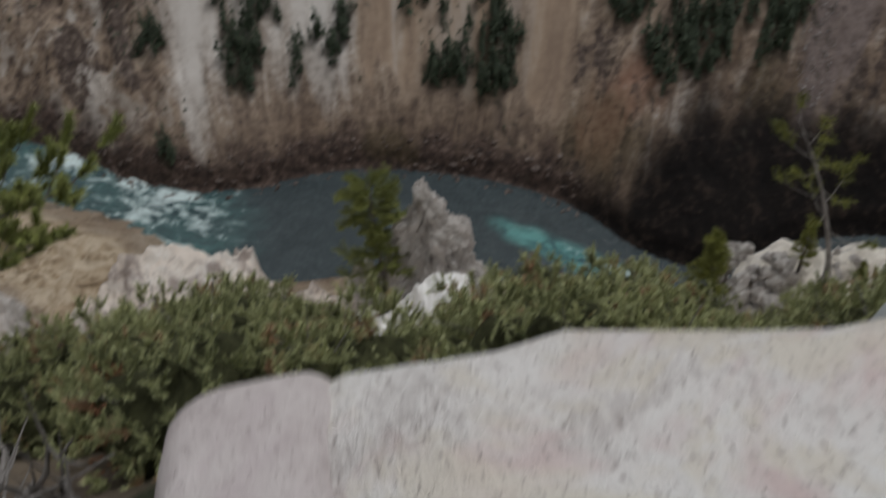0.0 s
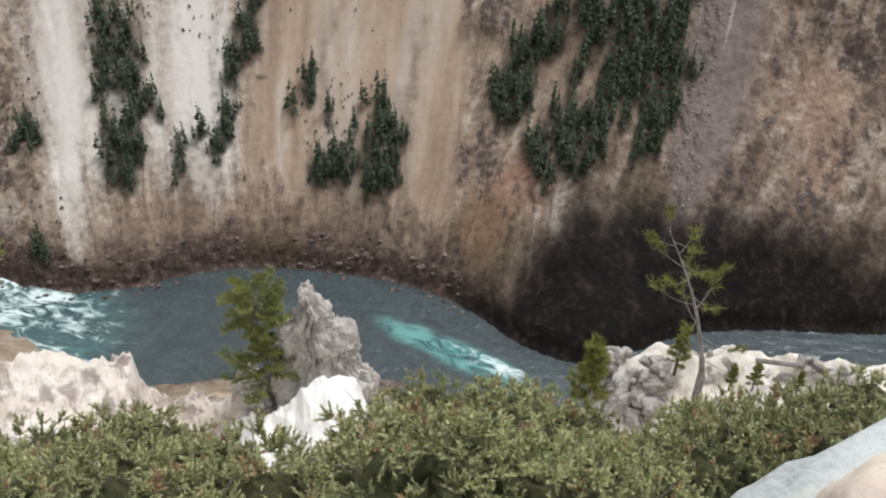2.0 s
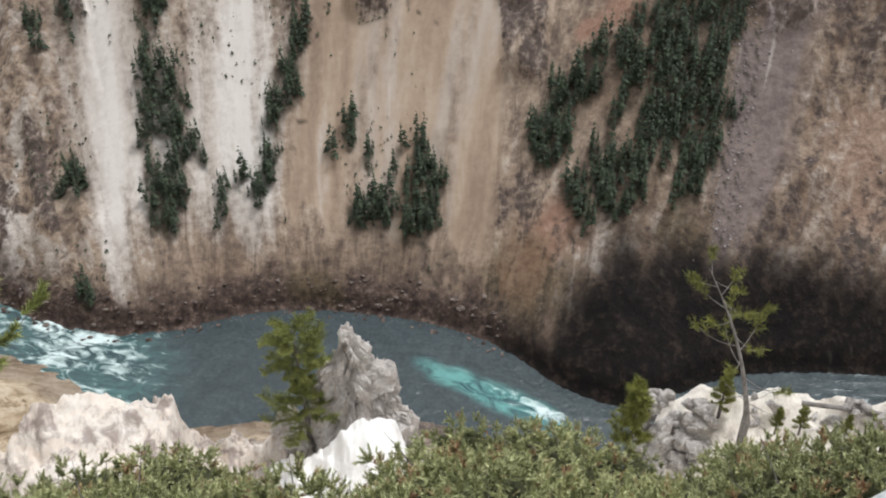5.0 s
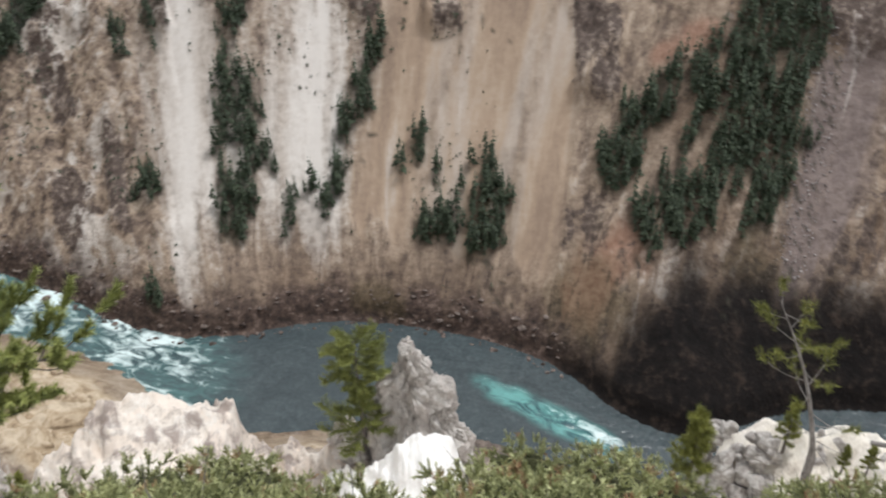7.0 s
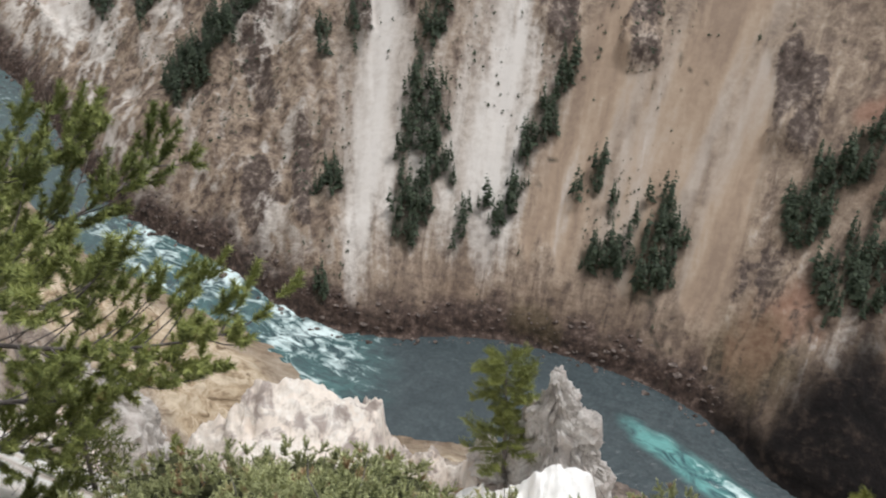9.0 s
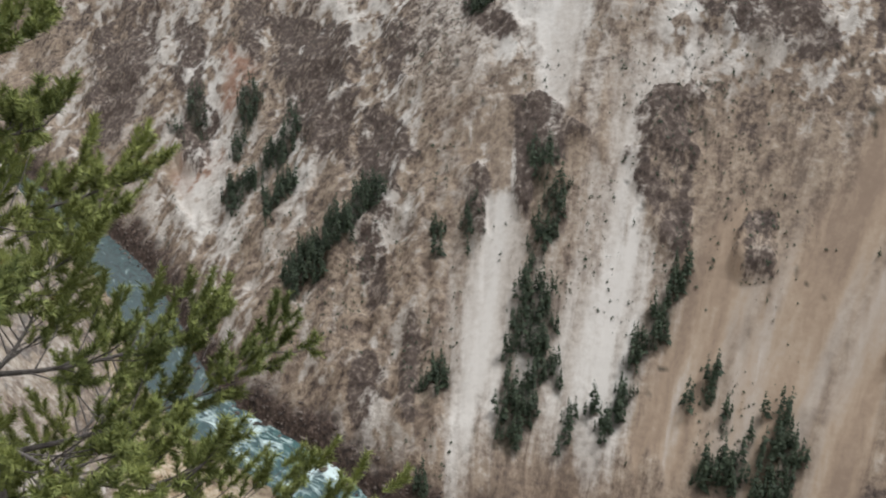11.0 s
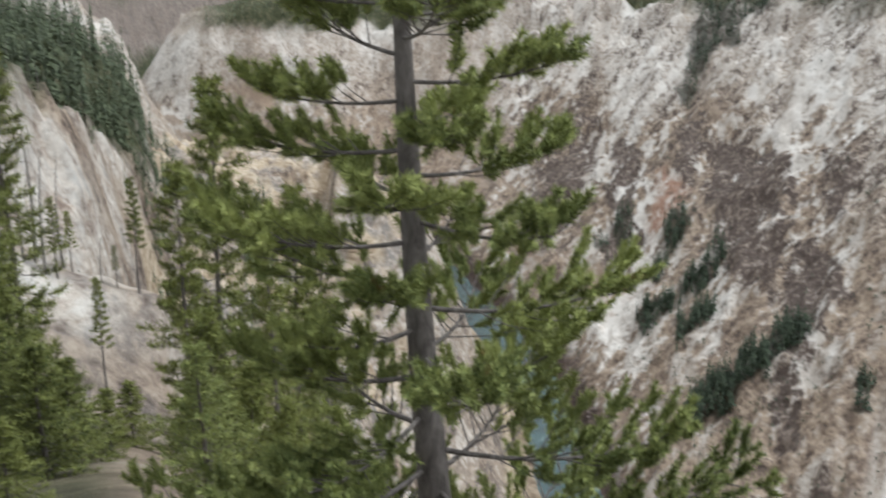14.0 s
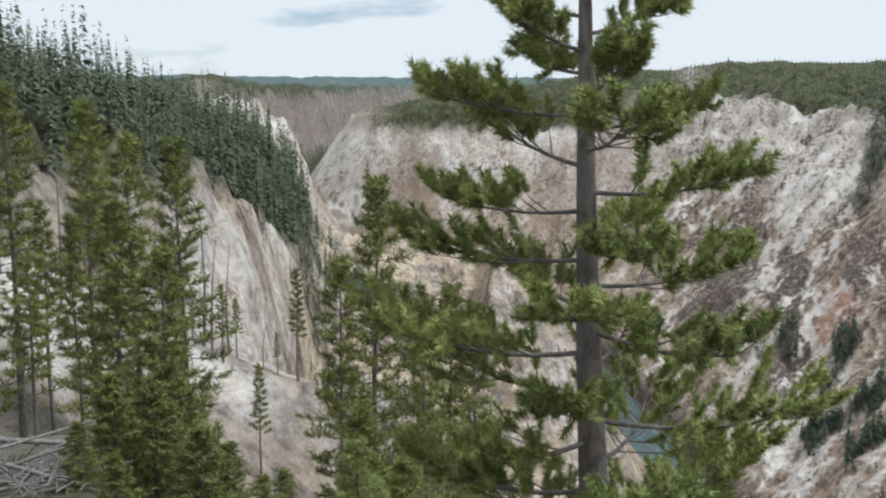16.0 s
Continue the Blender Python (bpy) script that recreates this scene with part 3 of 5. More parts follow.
bearings = np.radians(np.concatenate([np.arange(-84, 46, 0.22), np.arange(46, 276, 3.0)]))
radii = np.concatenate([[0.05], np.geomspace(0.8, 25, 40), np.arange(25.5, 70, 1.3), np.arange(70, 130, 1.5), np.arange(130, 184, 3.0), np.arange(184, 520, 1.2),
                        np.geomspace(520, 1300, 160)[:-1], np.arange(1300, 2100, 8), np.geomspace(2100, 4900, 40)])
gr, gb = np.meshgrid(radii, bearings, indexing="ij")
gx, gy = gr * np.sin(gb), gr * np.cos(gb)
smooth_z = land(gx, gy, np.zeros_like(gx))
bank, shore, along = river_place(gx, gy)
across = shore > 0


def eased(z, reach):
    """Heights averaged sideways over a few columns, twice."""
    for _ in range(2):
        c = np.cumsum(np.pad(z, ((0, 0), (reach + 1, reach)), mode="edge"), axis=1)
        z = (c[:, 2 * reach + 1:] - c[:, :-2 * reach - 1]) / (2 * reach + 1)
    return z


fine_part = np.where(across & (np.degrees(gb) < 45), ramp(bank, 3, 22) * ramp(gr, 900, 500), 0)
ease = fine_part * (eased(smooth_z, 9) - smooth_z)
smooth_z = smooth_z + ease
deg = (np.degrees(gb) + 180) % 360 - 180
PALE = [[(-17.2, 4, 10), (-16.9, 10, 6), (-16.4, 21, 7.6), (-15.8, 31, 9.5), (-15.0, 43, 10.6), (-14.3, 55, 10), (-13.9, 66, 7), (-13.6, 77, 1.5)],
        [(-8.2, 12, 22), (-8.5, 20, 19), (-8.4, 29, 16), (-7.9, 41, 15), (-7.2, 54, 17), (-7.1, 68, 11), (-8.1, 82, 4.5), (-8.4, 94, 2.6)], [(-6.9, 66, 7), (-6.6, 86, 3.8), (-6.8, 100, 6), (-6.4, 114, 11), (-5.6, 128, 16)],
        [(-13.4, 74, 2.2), (-12.6, 90, 2.8), (-11.6, 106, 3.2), (-11.0, 122, 4.2), (-10.6, 140, 9)]]
RIB = [[(-18.0, 48, 2.6), (-18.3, 67, 3.8), (-18.1, 92, 6), (-17.3, 109, 8), (-16.5, 126, 10)]]
TAN = [[(-3.6, 14, 12), (-2.0, 38, 14), (-0.4, 63, 12), (0.4, 84, 7)], [(2.5, 14, 15), (3.4, 40, 15), (5.2, 68, 13), (7.2, 92, 10), (7.8, 118, 5)],
       [(7.4, 14, 11), (8.0, 36, 8), (8.9, 60, 6.5), (9.3, 78, 4)], [(-58.7, 125, 5.5), (-57.8, 146, 7)], [(-33.5, 22, 7), (-31.5, 45, 6)], [(-52.0, 72, 8), (-54.5, 90, 9)]]
LILAC = [[(25.1, 20, 4.2), (24.8, 38, 5.1), (24.6, 56, 5.1), (24.6, 72, 4.5)], [(26.9, 24, 7), (26.7, 43, 8), (26.6, 62, 7.6), (26.6, 78, 8)]]
STONY = [[(25.1, 20, 3.6), (24.8, 38, 4.6), (24.6, 56, 4.6), (24.6, 76, 4)]]
RAGGED = dict(dark=0.55, wood=0.8, orange=0.5, moss=0.5)
cover = {key: np.where(across, streaks(rows, deg, smooth_z, 74 + 7 * k, RAGGED[key], 1.1 if key in ("orange", "moss") else 0.5), 0) for k, (key, rows) in enumerate(
    dict(dark=DARK + DARK_WEST, wood=WOOD, orange=ORANGE, moss=MOSS).items())}
cover["wood"] = cover["wood"] * (0.42 + 0.58 * ramp(fbm(deg * 1.1, smooth_z / 4.5, 201, 4), -0.35, 0.05))
wider = [[(b, z, w * (1.0 + 0.4 * min(z / 30, 1))) for b, z, w in row] for row in PALE]
cover["pale"] = across * (0.4 + 0.6 * ramp(smooth_z, 4, 42)) * np.maximum(chutes(wider[:1] + wider[3:], deg, smooth_z, 60, 2.3, 1.3), 0.85 * chutes(wider[1:3], deg, smooth_z, 62, 2.4, 0.9))
cover["tan"] = across * np.maximum(chutes(TAN, deg, smooth_z, 67, 1.0, 0.45), 0.3 * ramp(deg, -37, -41) * ramp(gr, 560, 700))
# beyond 1250 m the grey-mauve tint stands in for haze on the far walls
cover["lilac"] = np.maximum(across * chutes(LILAC, deg, smooth_z, 69, 1.3, 0.6), 0.8 * ramp(gr, 1250, 1400))
# near-black foot where the river bends against it: wet rock with the hollow's shade painted in
shade_top = np.interp(deg, [7, 10.3, 13.3, 15.4, 17.6, 19.1, 21.2, 23.1, 27, 31, 35, 38], [-20, -1, 7, 14, 24, 28, 29, 27, 22, 18, 15, 14]) + 7 * fbm(deg / 2.6, smooth_z / 16, 161, 4) + 3 * fbm(deg * 1.3, smooth_z / 30, 163, 3)
cover["wet_or_shade"] = across * ramp(smooth_z, shade_top + 11, shade_top - 7)
shade_fringe = across * ramp(smooth_z, shade_top + 27, shade_top + 4) * ramp(deg, 6, 14)
scree = np.maximum.reduce([cover["pale"], cover["tan"], 0.8 * cover["lilac"], 0.3 * cover["orange"]]) * (1 - cover["dark"])
west = ramp(deg, -13, -21) * across
high = ramp(smooth_z, 88, 125)
broken = np.clip(0.34 + 0.62 * west + 0.45 * high + 0.25 * ramp(deg, 22, 30) + 0.7 * cover["dark"], 0, 1.15) * (1 - 0.97 * scree)
broken = np.where(across, broken, 0.9 + 0.8 * ramp(gr, 110, 160) * ramp(gr, 600, 420))
gz = land(gx, gy, broken) + ease
# where crags stand out pale, and where dark broken rock lies between them
stretch_ = np.clip(gr / 300, 1, 6)
wob = (deg * 5.24 - 0.26 * smooth_z / stretch_) * stretch_ + 6 * fbm(gx / 30, gy / 30, 150, 3)
fallen = smooth_z
coarse = fbm(wob / 17, fallen / 34 + 0.2 * fbm(gx / 20, gy / 20, 155, 2), 151, 5)
small = fbm(wob / 5.2, fallen / 9, 152, 4)
tiny = fbm(wob / 2.3, fallen / 2.8, 153, 3)
ribby = 0.55 * coarse + 0.5 * small + 0.55 * tiny
crags = np.where(across, np.clip(0.30 + 0.6 * ramp(deg, 8, 11) * ramp(smooth_z, 42, 30) + 0.7 * west + 0.7 * high + 0.5 * ramp(deg, 20, 28), 0, 1) * (1 - scree), 0.95 * ramp(gr, 40, 56))
patchy = ramp(ribby, -0.02, 0.3) * crags * (1 - 0.3 * ramp(deg, -37, -41) * ramp(gr, 560, 700)) * (1 - 0.45 * ramp(smooth_z, 85, 130) * ramp(deg, -8, -14))
down = deg * 5.24 - 0.22 * smooth_z / stretch_
cream = across * ramp(deg, -13, -16) * ramp(smooth_z + 14 * coarse - np.interp(deg, [-30, -23, -16], [62, 84, 118]), 14, -14) * ramp(gr, 620, 480)
patchy = patchy * (1 - 0.62 * cream)
streak = np.clip(0.47 + 0.55 * fbm(down / 3.2, smooth_z / 50, 81, 4) + 0.8 * fbm(down / 13, smooth_z / 80, 83, 3), 0, 1)
streak = np.where(across, streak, np.clip(0.5 + 0.8 * fbm(gx / 12, gy / 12, 86, 4), 0, 1))
bright = ramp(-ribby, 0.05, 0.2) * crags * np.where(across, 0.45 + 0.55 * np.maximum(high, 0.75 * west), 0.45)
bank_n = fbm(gx / 7, gy / 7, 90, 3)
gravel = np.where(across, ramp(bank + 7 * bank_n, 13, 4) * ramp(deg, 16, 9), 0.7 * ramp(bank + 4 * fbm(gx / 26, gy / 9, 92, 3), 13, 5) * ramp(gr, 120, 160) * ramp(smooth_z, 9, 5))
near_side = np.where(across, 0.0, 1.0)
sand = near_side * ramp(bank, -3, 0) * ramp(smooth_z, 11, 6) * ramp(gx, -14, -30)
spur_ = across * ramp(deg, -36, -40) * ramp(gr, 560, 700)
forest = np.where(across, ramp(bank + 8 * fbm(gx / 30, gy / 30, 73, 3), 188, 214) * ramp(gr, 430, 560) * (1 - spur_), 0)
forest = np.maximum(forest, spur_ * ramp(smooth_z + 6 * fbm(gx / 30, gy / 30, 74, 3), 139, 146) * ramp(deg, -57.5, -54.5) * ramp(gr, 930, 1000))
on_bench = near_side * ramp(gr, np.interp(deg, [-84, -72, -68, -63.5, -60, -56], [105, 150, 185, 245, 305, 320]), np.interp(deg, [-84, -72, -68, -63.5, -60, -56], [130, 180, 212, 270, 330, 340])) * ramp(gr, 500, 450) * ramp(deg + 1.2 * fbm(gx / 25, gy / 25, 71, 3), -59.2, -60.4)
on_fin = near_side * ramp(gr, 560, 600) * ramp(gr, 900, 800) * ramp(deg, -66.5, -65) * ramp(deg, -58, -60)
forest = np.maximum(forest, np.maximum(on_bench, near_side * ramp(gr, 480, 520) * ramp(deg, -64.5, -67)))
far_wall = ramp(gr, 1250, 1400) * ramp(smooth_z, 168, 150)
forest = np.maximum(forest, far_wall * ramp(smooth_z + 30 * fbm(gx / 80, gy / 80, 76, 4), 84, 66))
forest = np.maximum(forest, ramp(gr, 1250, 1500) * ramp(smooth_z + 14 * fbm(gx / 90, gy / 90, 75, 3), 150, 166))
on_ridge = near_side * ramp(gr + 5 * fbm(gx / 8, gy / 8, 188, 3), 74, 83) * ramp(gr, 135, 112) * ramp(deg, -54, -57)
bare = near_side * ramp(gr, 100, 140) * ramp(gr, 1200, 1000) * ramp(deg, -79, -75) * ramp(deg, -40, -48) * (1 - forest)
warm = bare * ramp(deg + 3 * fbm(gx / 18, gy / 18, 181, 3), -64.5, -62) * (1 - on_fin)
sand = np.maximum(sand, warm * 0.85 * ramp(smooth_z + 14 * coarse, 146, 122) * ramp(fbm(gx / 14, gy / 14, 183, 5) - 0.5 * small, -0.2, 0.2))
forest = forest * (1 - on_fin)
chalk = near_side * (1 - sand) * (1 - forest) * ramp(gr, 5, 9) * np.where(gr < 48, 1, np.clip(0.1 + bare * (0.2 + 0.9 * fbm(gx / 12, gy / 12, 185, 4)), 0, 0.22 + 0.25 * ramp(smooth_z, 118, 142))) * np.where(gr < 48, ramp(deg, -60, -47), 1)
chalk = np.maximum(chalk, on_ridge * np.clip(0.34 + 0.5 * ramp(deg, -70, -75) + 0.6 * fbm(gx / 11, gy / 11, 187, 4), 0.12, 0.85))
chalk = np.maximum(chalk, on_fin * np.clip(0.3 + 0.8 * fbm(wob / 14, smooth_z / 16, 189, 4), 0, 0.5))
soil = np.maximum(forest, 0.85 * near_side * ramp(gr, 8, 12) * ramp(gr, 80, 66) * ramp(deg, -62, -67))
soil = np.maximum(soil, near_side * ramp(gr, 9, 5) * (1 - 0.75 * ramp(deg + 6 * fbm(gx * 1.5, gy * 1.5, 205, 3), -24, -34) * ramp(deg, -66, -50) * ramp(gr, 1.6, 2.4)))
pale_high = np.maximum(across * ramp(smooth_z + 30 * fbm(gx / 60, gy / 60, 77, 3), 88, 130) * ramp(deg, 0, -10) * 0.56, bright)
pale_high = np.maximum(pale_high, across * chutes(RIB, deg, smooth_z, 64, 1.2, 1.3) * 0.7 * ramp(ribby, 0.22, -0.1))
pale_high = np.maximum(pale_high, spur_ * 0.5 * ramp(smooth_z + 20 * fbm(gx / 70, gy / 50, 78, 3), 40, 100))
pale_high = np.maximum(pale_high, 0.55 * cream * ramp(ribby, 0.15, -0.1))
pale_high = pale_high * (1 - 0.4 * far_wall)
rust = np.maximum(0.35 * far_wall * ramp(coarse, -0.25, 0.15), 0.65 * across * ramp(smooth_z + 12 * coarse, 26, 6) * ramp(deg, -20, -10), shade_fringe)
ruddy = across * ramp(deg + 6 * coarse, 9, 20) * (0.28 + 0.5 * ramp(small + 0.5 * coarse, -0.2, 0.3)) * (1 - cover["lilac"]) * (1 - 0.75 * cover["orange"])
stony = across * chutes(STONY, deg, smooth_z, 91, 0.6, 0.5)
grit = across * stony * ramp(vnoise(gx / 0.9, gz / 0.9, 96), 0.35, 0.6)
grit = np.maximum(grit, across * ramp(vnoise(gx / 1.9, gz / 1.9, 95), 0.66, 0.86) * ramp(fbm(gx / 20, gz / 20, 97, 2), 0.05, 0.4) * ramp(deg, -26, -20))
# painted haze on forest far away; the crag channel carries it
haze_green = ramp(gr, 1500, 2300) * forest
one = lambda *ch: np.stack([np.broadcast_to(c, gx.shape) for c in ch], -1).reshape(-1, 4)
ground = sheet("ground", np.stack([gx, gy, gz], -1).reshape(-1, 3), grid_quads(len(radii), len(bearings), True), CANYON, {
    "cover_a": one(np.maximum(cover["pale"], pale_high), cover["tan"], np.maximum(cover["dark"] * ramp(small, -0.75, -0.05), patchy * 0.85), cover["wood"] * 0.78),
    "cover_b": one(cover["orange"] * np.where(deg > 25, 0.35, 0.85), cover["lilac"], cover["wet_or_shade"], 0.6 * cover["moss"]),
    "cover_c": one(sand, soil, chalk, gravel),
    "cover_e": one(scree, (down + 2 * fbm(deg, smooth_z / 12, 87, 2)) / 1000, smooth_z * 1.3 / 1000, np.clip(np.maximum.reduce([west, 0.7 * high, 0.75 * across * ramp(deg, 14, 22)]) + near_side, 0, 1)),
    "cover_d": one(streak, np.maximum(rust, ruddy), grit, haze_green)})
tagged(ground, "pale tan and white canyon slopes of bare rock and scree", "canyon", kind="structure")

# the river, with white rapids
ru = rounded(RIVER, 6)
tang = np.gradient(ru[:, :2], axis=0)
tang /= np.linalg.norm(tang, axis=1)[:, None]
side_v = np.linspace(-1, 1, 41)
half = ru[:, 2] + 4.0
wx = ru[:, 0, None] - tang[:, 1, None] * side_v * half[:, None]
wy = ru[:, 1, None] + tang[:, 0, None] * side_v * half[:, None]
run = np.concatenate([[0], np.cumsum(np.hypot(*np.diff(ru[:, :2], axis=0).T))])[:, None] + 0 * wx
left_rapid = ramp(wx + 5 * fbm(wx / 9, wy / 9, 139, 3), -50, -68)
mid_rapid = ramp(np.hypot((wx - 43) / 13, (wy - 195 + (wx - 43) * 0.75) / 5.6) + 0.3 * fbm(wx / 6, wy / 6, 133, 3), 1.1, 0.4)
right_rapid = ramp(wx, 95, 130)
foam = np.maximum.reduce([left_rapid * np.clip(0.58 + 0.75 * fbm(run / 14, side_v[None] * 1.6, 120, 3), 0, 1) * ramp(np.abs(side_v[None]), 0.97, 0.75), 1.1 * mid_rapid * ramp(wx, 37, 53), 0.45 * mid_rapid, 0.16 * right_rapid]) * (1 - 0.75 * ramp(wx, -150, -200))
waves = foam * 0.9 * fbm(wx / 2.2, wy / 2.2, 130, 3) + 0.10 * fbm(wx / 1.8, wy / 1.8, 131, 2)
teal = np.maximum((0.34 - 0.2 * ramp(wx, -150, -200)) * ramp(wx + 8 * fbm(wx / 12, wy / 7, 135, 3), -50, -75), ramp(np.hypot((wx - 36) / 20, (wy - 198 + (wx - 36) * 0.72) / 7) + 0.35 * fbm(wx / 8, wy / 8, 137, 3), 1.2, 0.5))
water = sheet("river", np.stack([wx, wy, waves], -1).reshape(-1, 3), grid_quads(len(ru), len(side_v))[:, ::-1], WATER,
              {"foam": np.stack([foam, teal, 0 * foam, 0 * foam], -1).reshape(-1, 4)})
uv = water.data.uv_layers.new(name="UVMap")
idx = np.empty(len(water.data.loops), dtype=np.int32)
water.data.loops.foreach_get("vertex_index", idx)
uvs = np.stack([run * 0.16, (side_v[None] * half[:, None]) * 0.36], -1).reshape(-1, 2)
uv.data.foreach_set("uv", uvs[idx].astype(np.float32).ravel())
tagged(water, "slate blue river with turquoise and white rapids", "river", kind="structure")

# ---------------------------------------------------------------- helpers for things
def on_ground(x, y):
    """Height of the ground sheet at a point, between its own corners."""
    r, b = math.hypot(x, y), math.atan2(x, y)
    if b < bearings[0]:
        b += 2 * math.pi
    i = min(max(int(np.searchsorted(radii, r)) - 1, 0), len(radii) - 2)
    j = min(max(int(np.searchsorted(bearings, b)) - 1, 0), len(bearings) - 2)
    u, v = (r - radii[i]) / (radii[i + 1] - radii[i]), (b - bearings[j]) / (bearings[j + 1] - bearings[j])
    return float((gz[i, j] * (1 - v) + gz[i, j + 1] * v) * (1 - u) + (gz[i + 1, j] * (1 - v) + gz[i + 1, j + 1] * v) * u)


def polar(bearing, r):
    return r * math.sin(radians(bearing)), r * math.cos(radians(bearing))


class Soup:
    """Triangles and quads gathered for one mesh."""

    def __init__(self):
        self.v, self.f, self.n = [], [], 0

    def add(self, verts, faces):
        self.v.append(np.asarray(verts, float).reshape(-1, 3))
        self.f.append(np.asarray(faces, np.int64) + self.n)
        self.n += len(self.v[-1])

    def tube(self, line, radius, sides=7, cap=True):
        line, radius = np.asarray(line, float), np.asarray(radius, float)
        d = np.gradient(line, axis=0)
        d /= np.linalg.norm(d, axis=1)[:, None] + 1e-9
        ref = np.where(np.abs(d[:, 2:3]) > 0.9, np.array([[1.0, 0, 0]]), np.array([[0, 0, 1.0]]))
        a = np.cross(d, ref)
        a /= np.linalg.norm(a, axis=1)[:, None] + 1e-9
        b = np.cross(d, a)
        ang = np.arange(sides) * 2 * math.pi / sides
        ring = line[:, None] + radius[:, None, None] * (a[:, None] * np.cos(ang)[None, :, None] + b[:, None] * np.sin(ang)[None, :, None])
        q = grid_quads(len(line), sides, True)
        tri = np.concatenate([q[:, [0, 1, 2]], q[:, [0, 2, 3]]])
        self.add(ring, tri)

    def mesh(self, name, mat, smooth=True):
        v, f = np.concatenate(self.v), np.concatenate(self.f)
        me = bpy.data.meshes.new(name)
        me.vertices.add(len(v))
        me.vertices.foreach_set("co", v.astype(np.float32).ravel())
        me.loops.add(f.size)
        me.loops.foreach_set("vertex_index", f.astype(np.int32).ravel())
        me.polygons.add(len(f))
        me.polygons.foreach_set("loop_start", np.arange(0, f.size, 3, dtype=np.int32))
        me.polygons.foreach_set("use_smooth", np.full(len(f), smooth, dtype=bool))
        me.materials.append(mat)
        me.update(calc_edges=True)
        return me


def part(name, soup, mat, parent, label="", smooth=True):
    ob = new(name, soup.mesh(name, mat, smooth))
    ob.parent = parent
    return tagged(ob, label)


def empty(name, place, label, category, group="", turn=0.0):
    ob = new(name)
    ob.matrix_basis = pose(*place, 0, 0, turn)
    return tagged(ob, label, category, group)


def tufts(soup, centres, axes, length, blades, width, rng, spread=(25, 85), curl=0.0, back=0.5):
    """Brushes of thin blades round each axis: pine needles, or scaly juniper twigs."""
    c, d = np.asarray(centres, float), np.asarray(axes, float)
    d = d / (np.linalg.norm(d, axis=1)[:, None] + 1e-9)
    n = len(c)
    ref = np.where(np.abs(d[:, 2:3]) > 0.9, np.array([[1.0, 0, 0]]), np.array([[0, 0, 1.0]]))
    a = np.cross(d, ref)
    a /= np.linalg.norm(a, axis=1)[:, None]
    b = np.cross(d, a)
    turn = rng.uniform(0, 2 * math.pi, (n, blades))
    open_ = np.radians(rng.uniform(*spread, (n, blades)))
    out = a[:, None] * np.cos(turn)[..., None] + b[:, None] * np.sin(turn)[..., None]
    way = d[:, None] * np.cos(open_)[..., None] + out * np.sin(open_)[..., None]
    way[..., 2] += curl
    base = c[:, None] + d[:, None] * (rng.uniform(-back, 0.35, (n, blades, 1)) * length)
    flat = np.cross(way, out + rng.normal(0, 0.4, out.shape))
    flat /= np.linalg.norm(flat, axis=2)[..., None] + 1e-9
    size = length * rng.uniform(0.65, 1.15, (n, blades, 1))
    tri = np.stack([base - flat * width * 0.5, base + flat * width * 0.5, base + way * size], 2).reshape(-1, 3)
    soup.add(tri, np.arange(len(tri)).reshape(-1, 3))


def unit(v):
    return v / (np.linalg.norm(v) + 1e-9)


def bough(rng, start, heading, length, sag, lift, thick, wood, green, tuft, blades, width, bare=0.35, twigs=7, steps_=7, spread=(25, 85), gap=0.75, back=1.1):
    """One limb that sags and lifts at its tip, with side twigs that carry brushes of needles."""
    u = np.linspace(0, 1, steps_)
    side = unit(np.cross(heading, (0, 0, 1)))
    bend = rng.normal(0, 0.10)
    line = start + np.outer(u * length, heading) + np.outer(length * (-sag * u + lift * u ** 2.2), (0, 0, 1)) + np.outer(length * bend * u ** 2, side)
    wood.tube(line, thick * (1 - 0.85 * u) + 0.002, 5)
    at, ax = [], []
    for k in range(twigs):
        w = bare + (1 - bare) * (k + rng.uniform(0, 1)) / twigs
        i = min(int(w * (steps_ - 1)), steps_ - 2)
        p = line[i] + (line[i + 1] - line[i]) * (w * (steps_ - 1) - i)
        tang = unit(line[i + 1] - line[i])
        sgn = -1 if k % 2 else 1
        reach = length * rng.uniform(0.22, 0.44) * (1.2 - 0.75 * w)
        td = unit(tang * rng.uniform(0.5, 1.0) + side * sgn * rng.uniform(0.5, 1.0) + np.array((0, 0, rng.uniform(-0.1, 0.75))))
        tip = p + td * reach + np.array((0, 0, 0.15 * reach))
        wood.tube([p, tip], [thick * 0.28, 0.002], 3)
        m = max(2, int(reach / (tuft * gap)))
        for j in range(m):
            q = (j + 0.8) / m
            at.append(p + (tip - p) * q)
            ax.append(unit(td + np.array((0, 0, 0.35)) * q))
    at.append(line[-1])
    ax.append(unit(line[-1] - line[-2]))
    if green is not None:
        tufts(green, np.array(at), np.array(ax), tuft, blades, width, rng, spread, back=back)


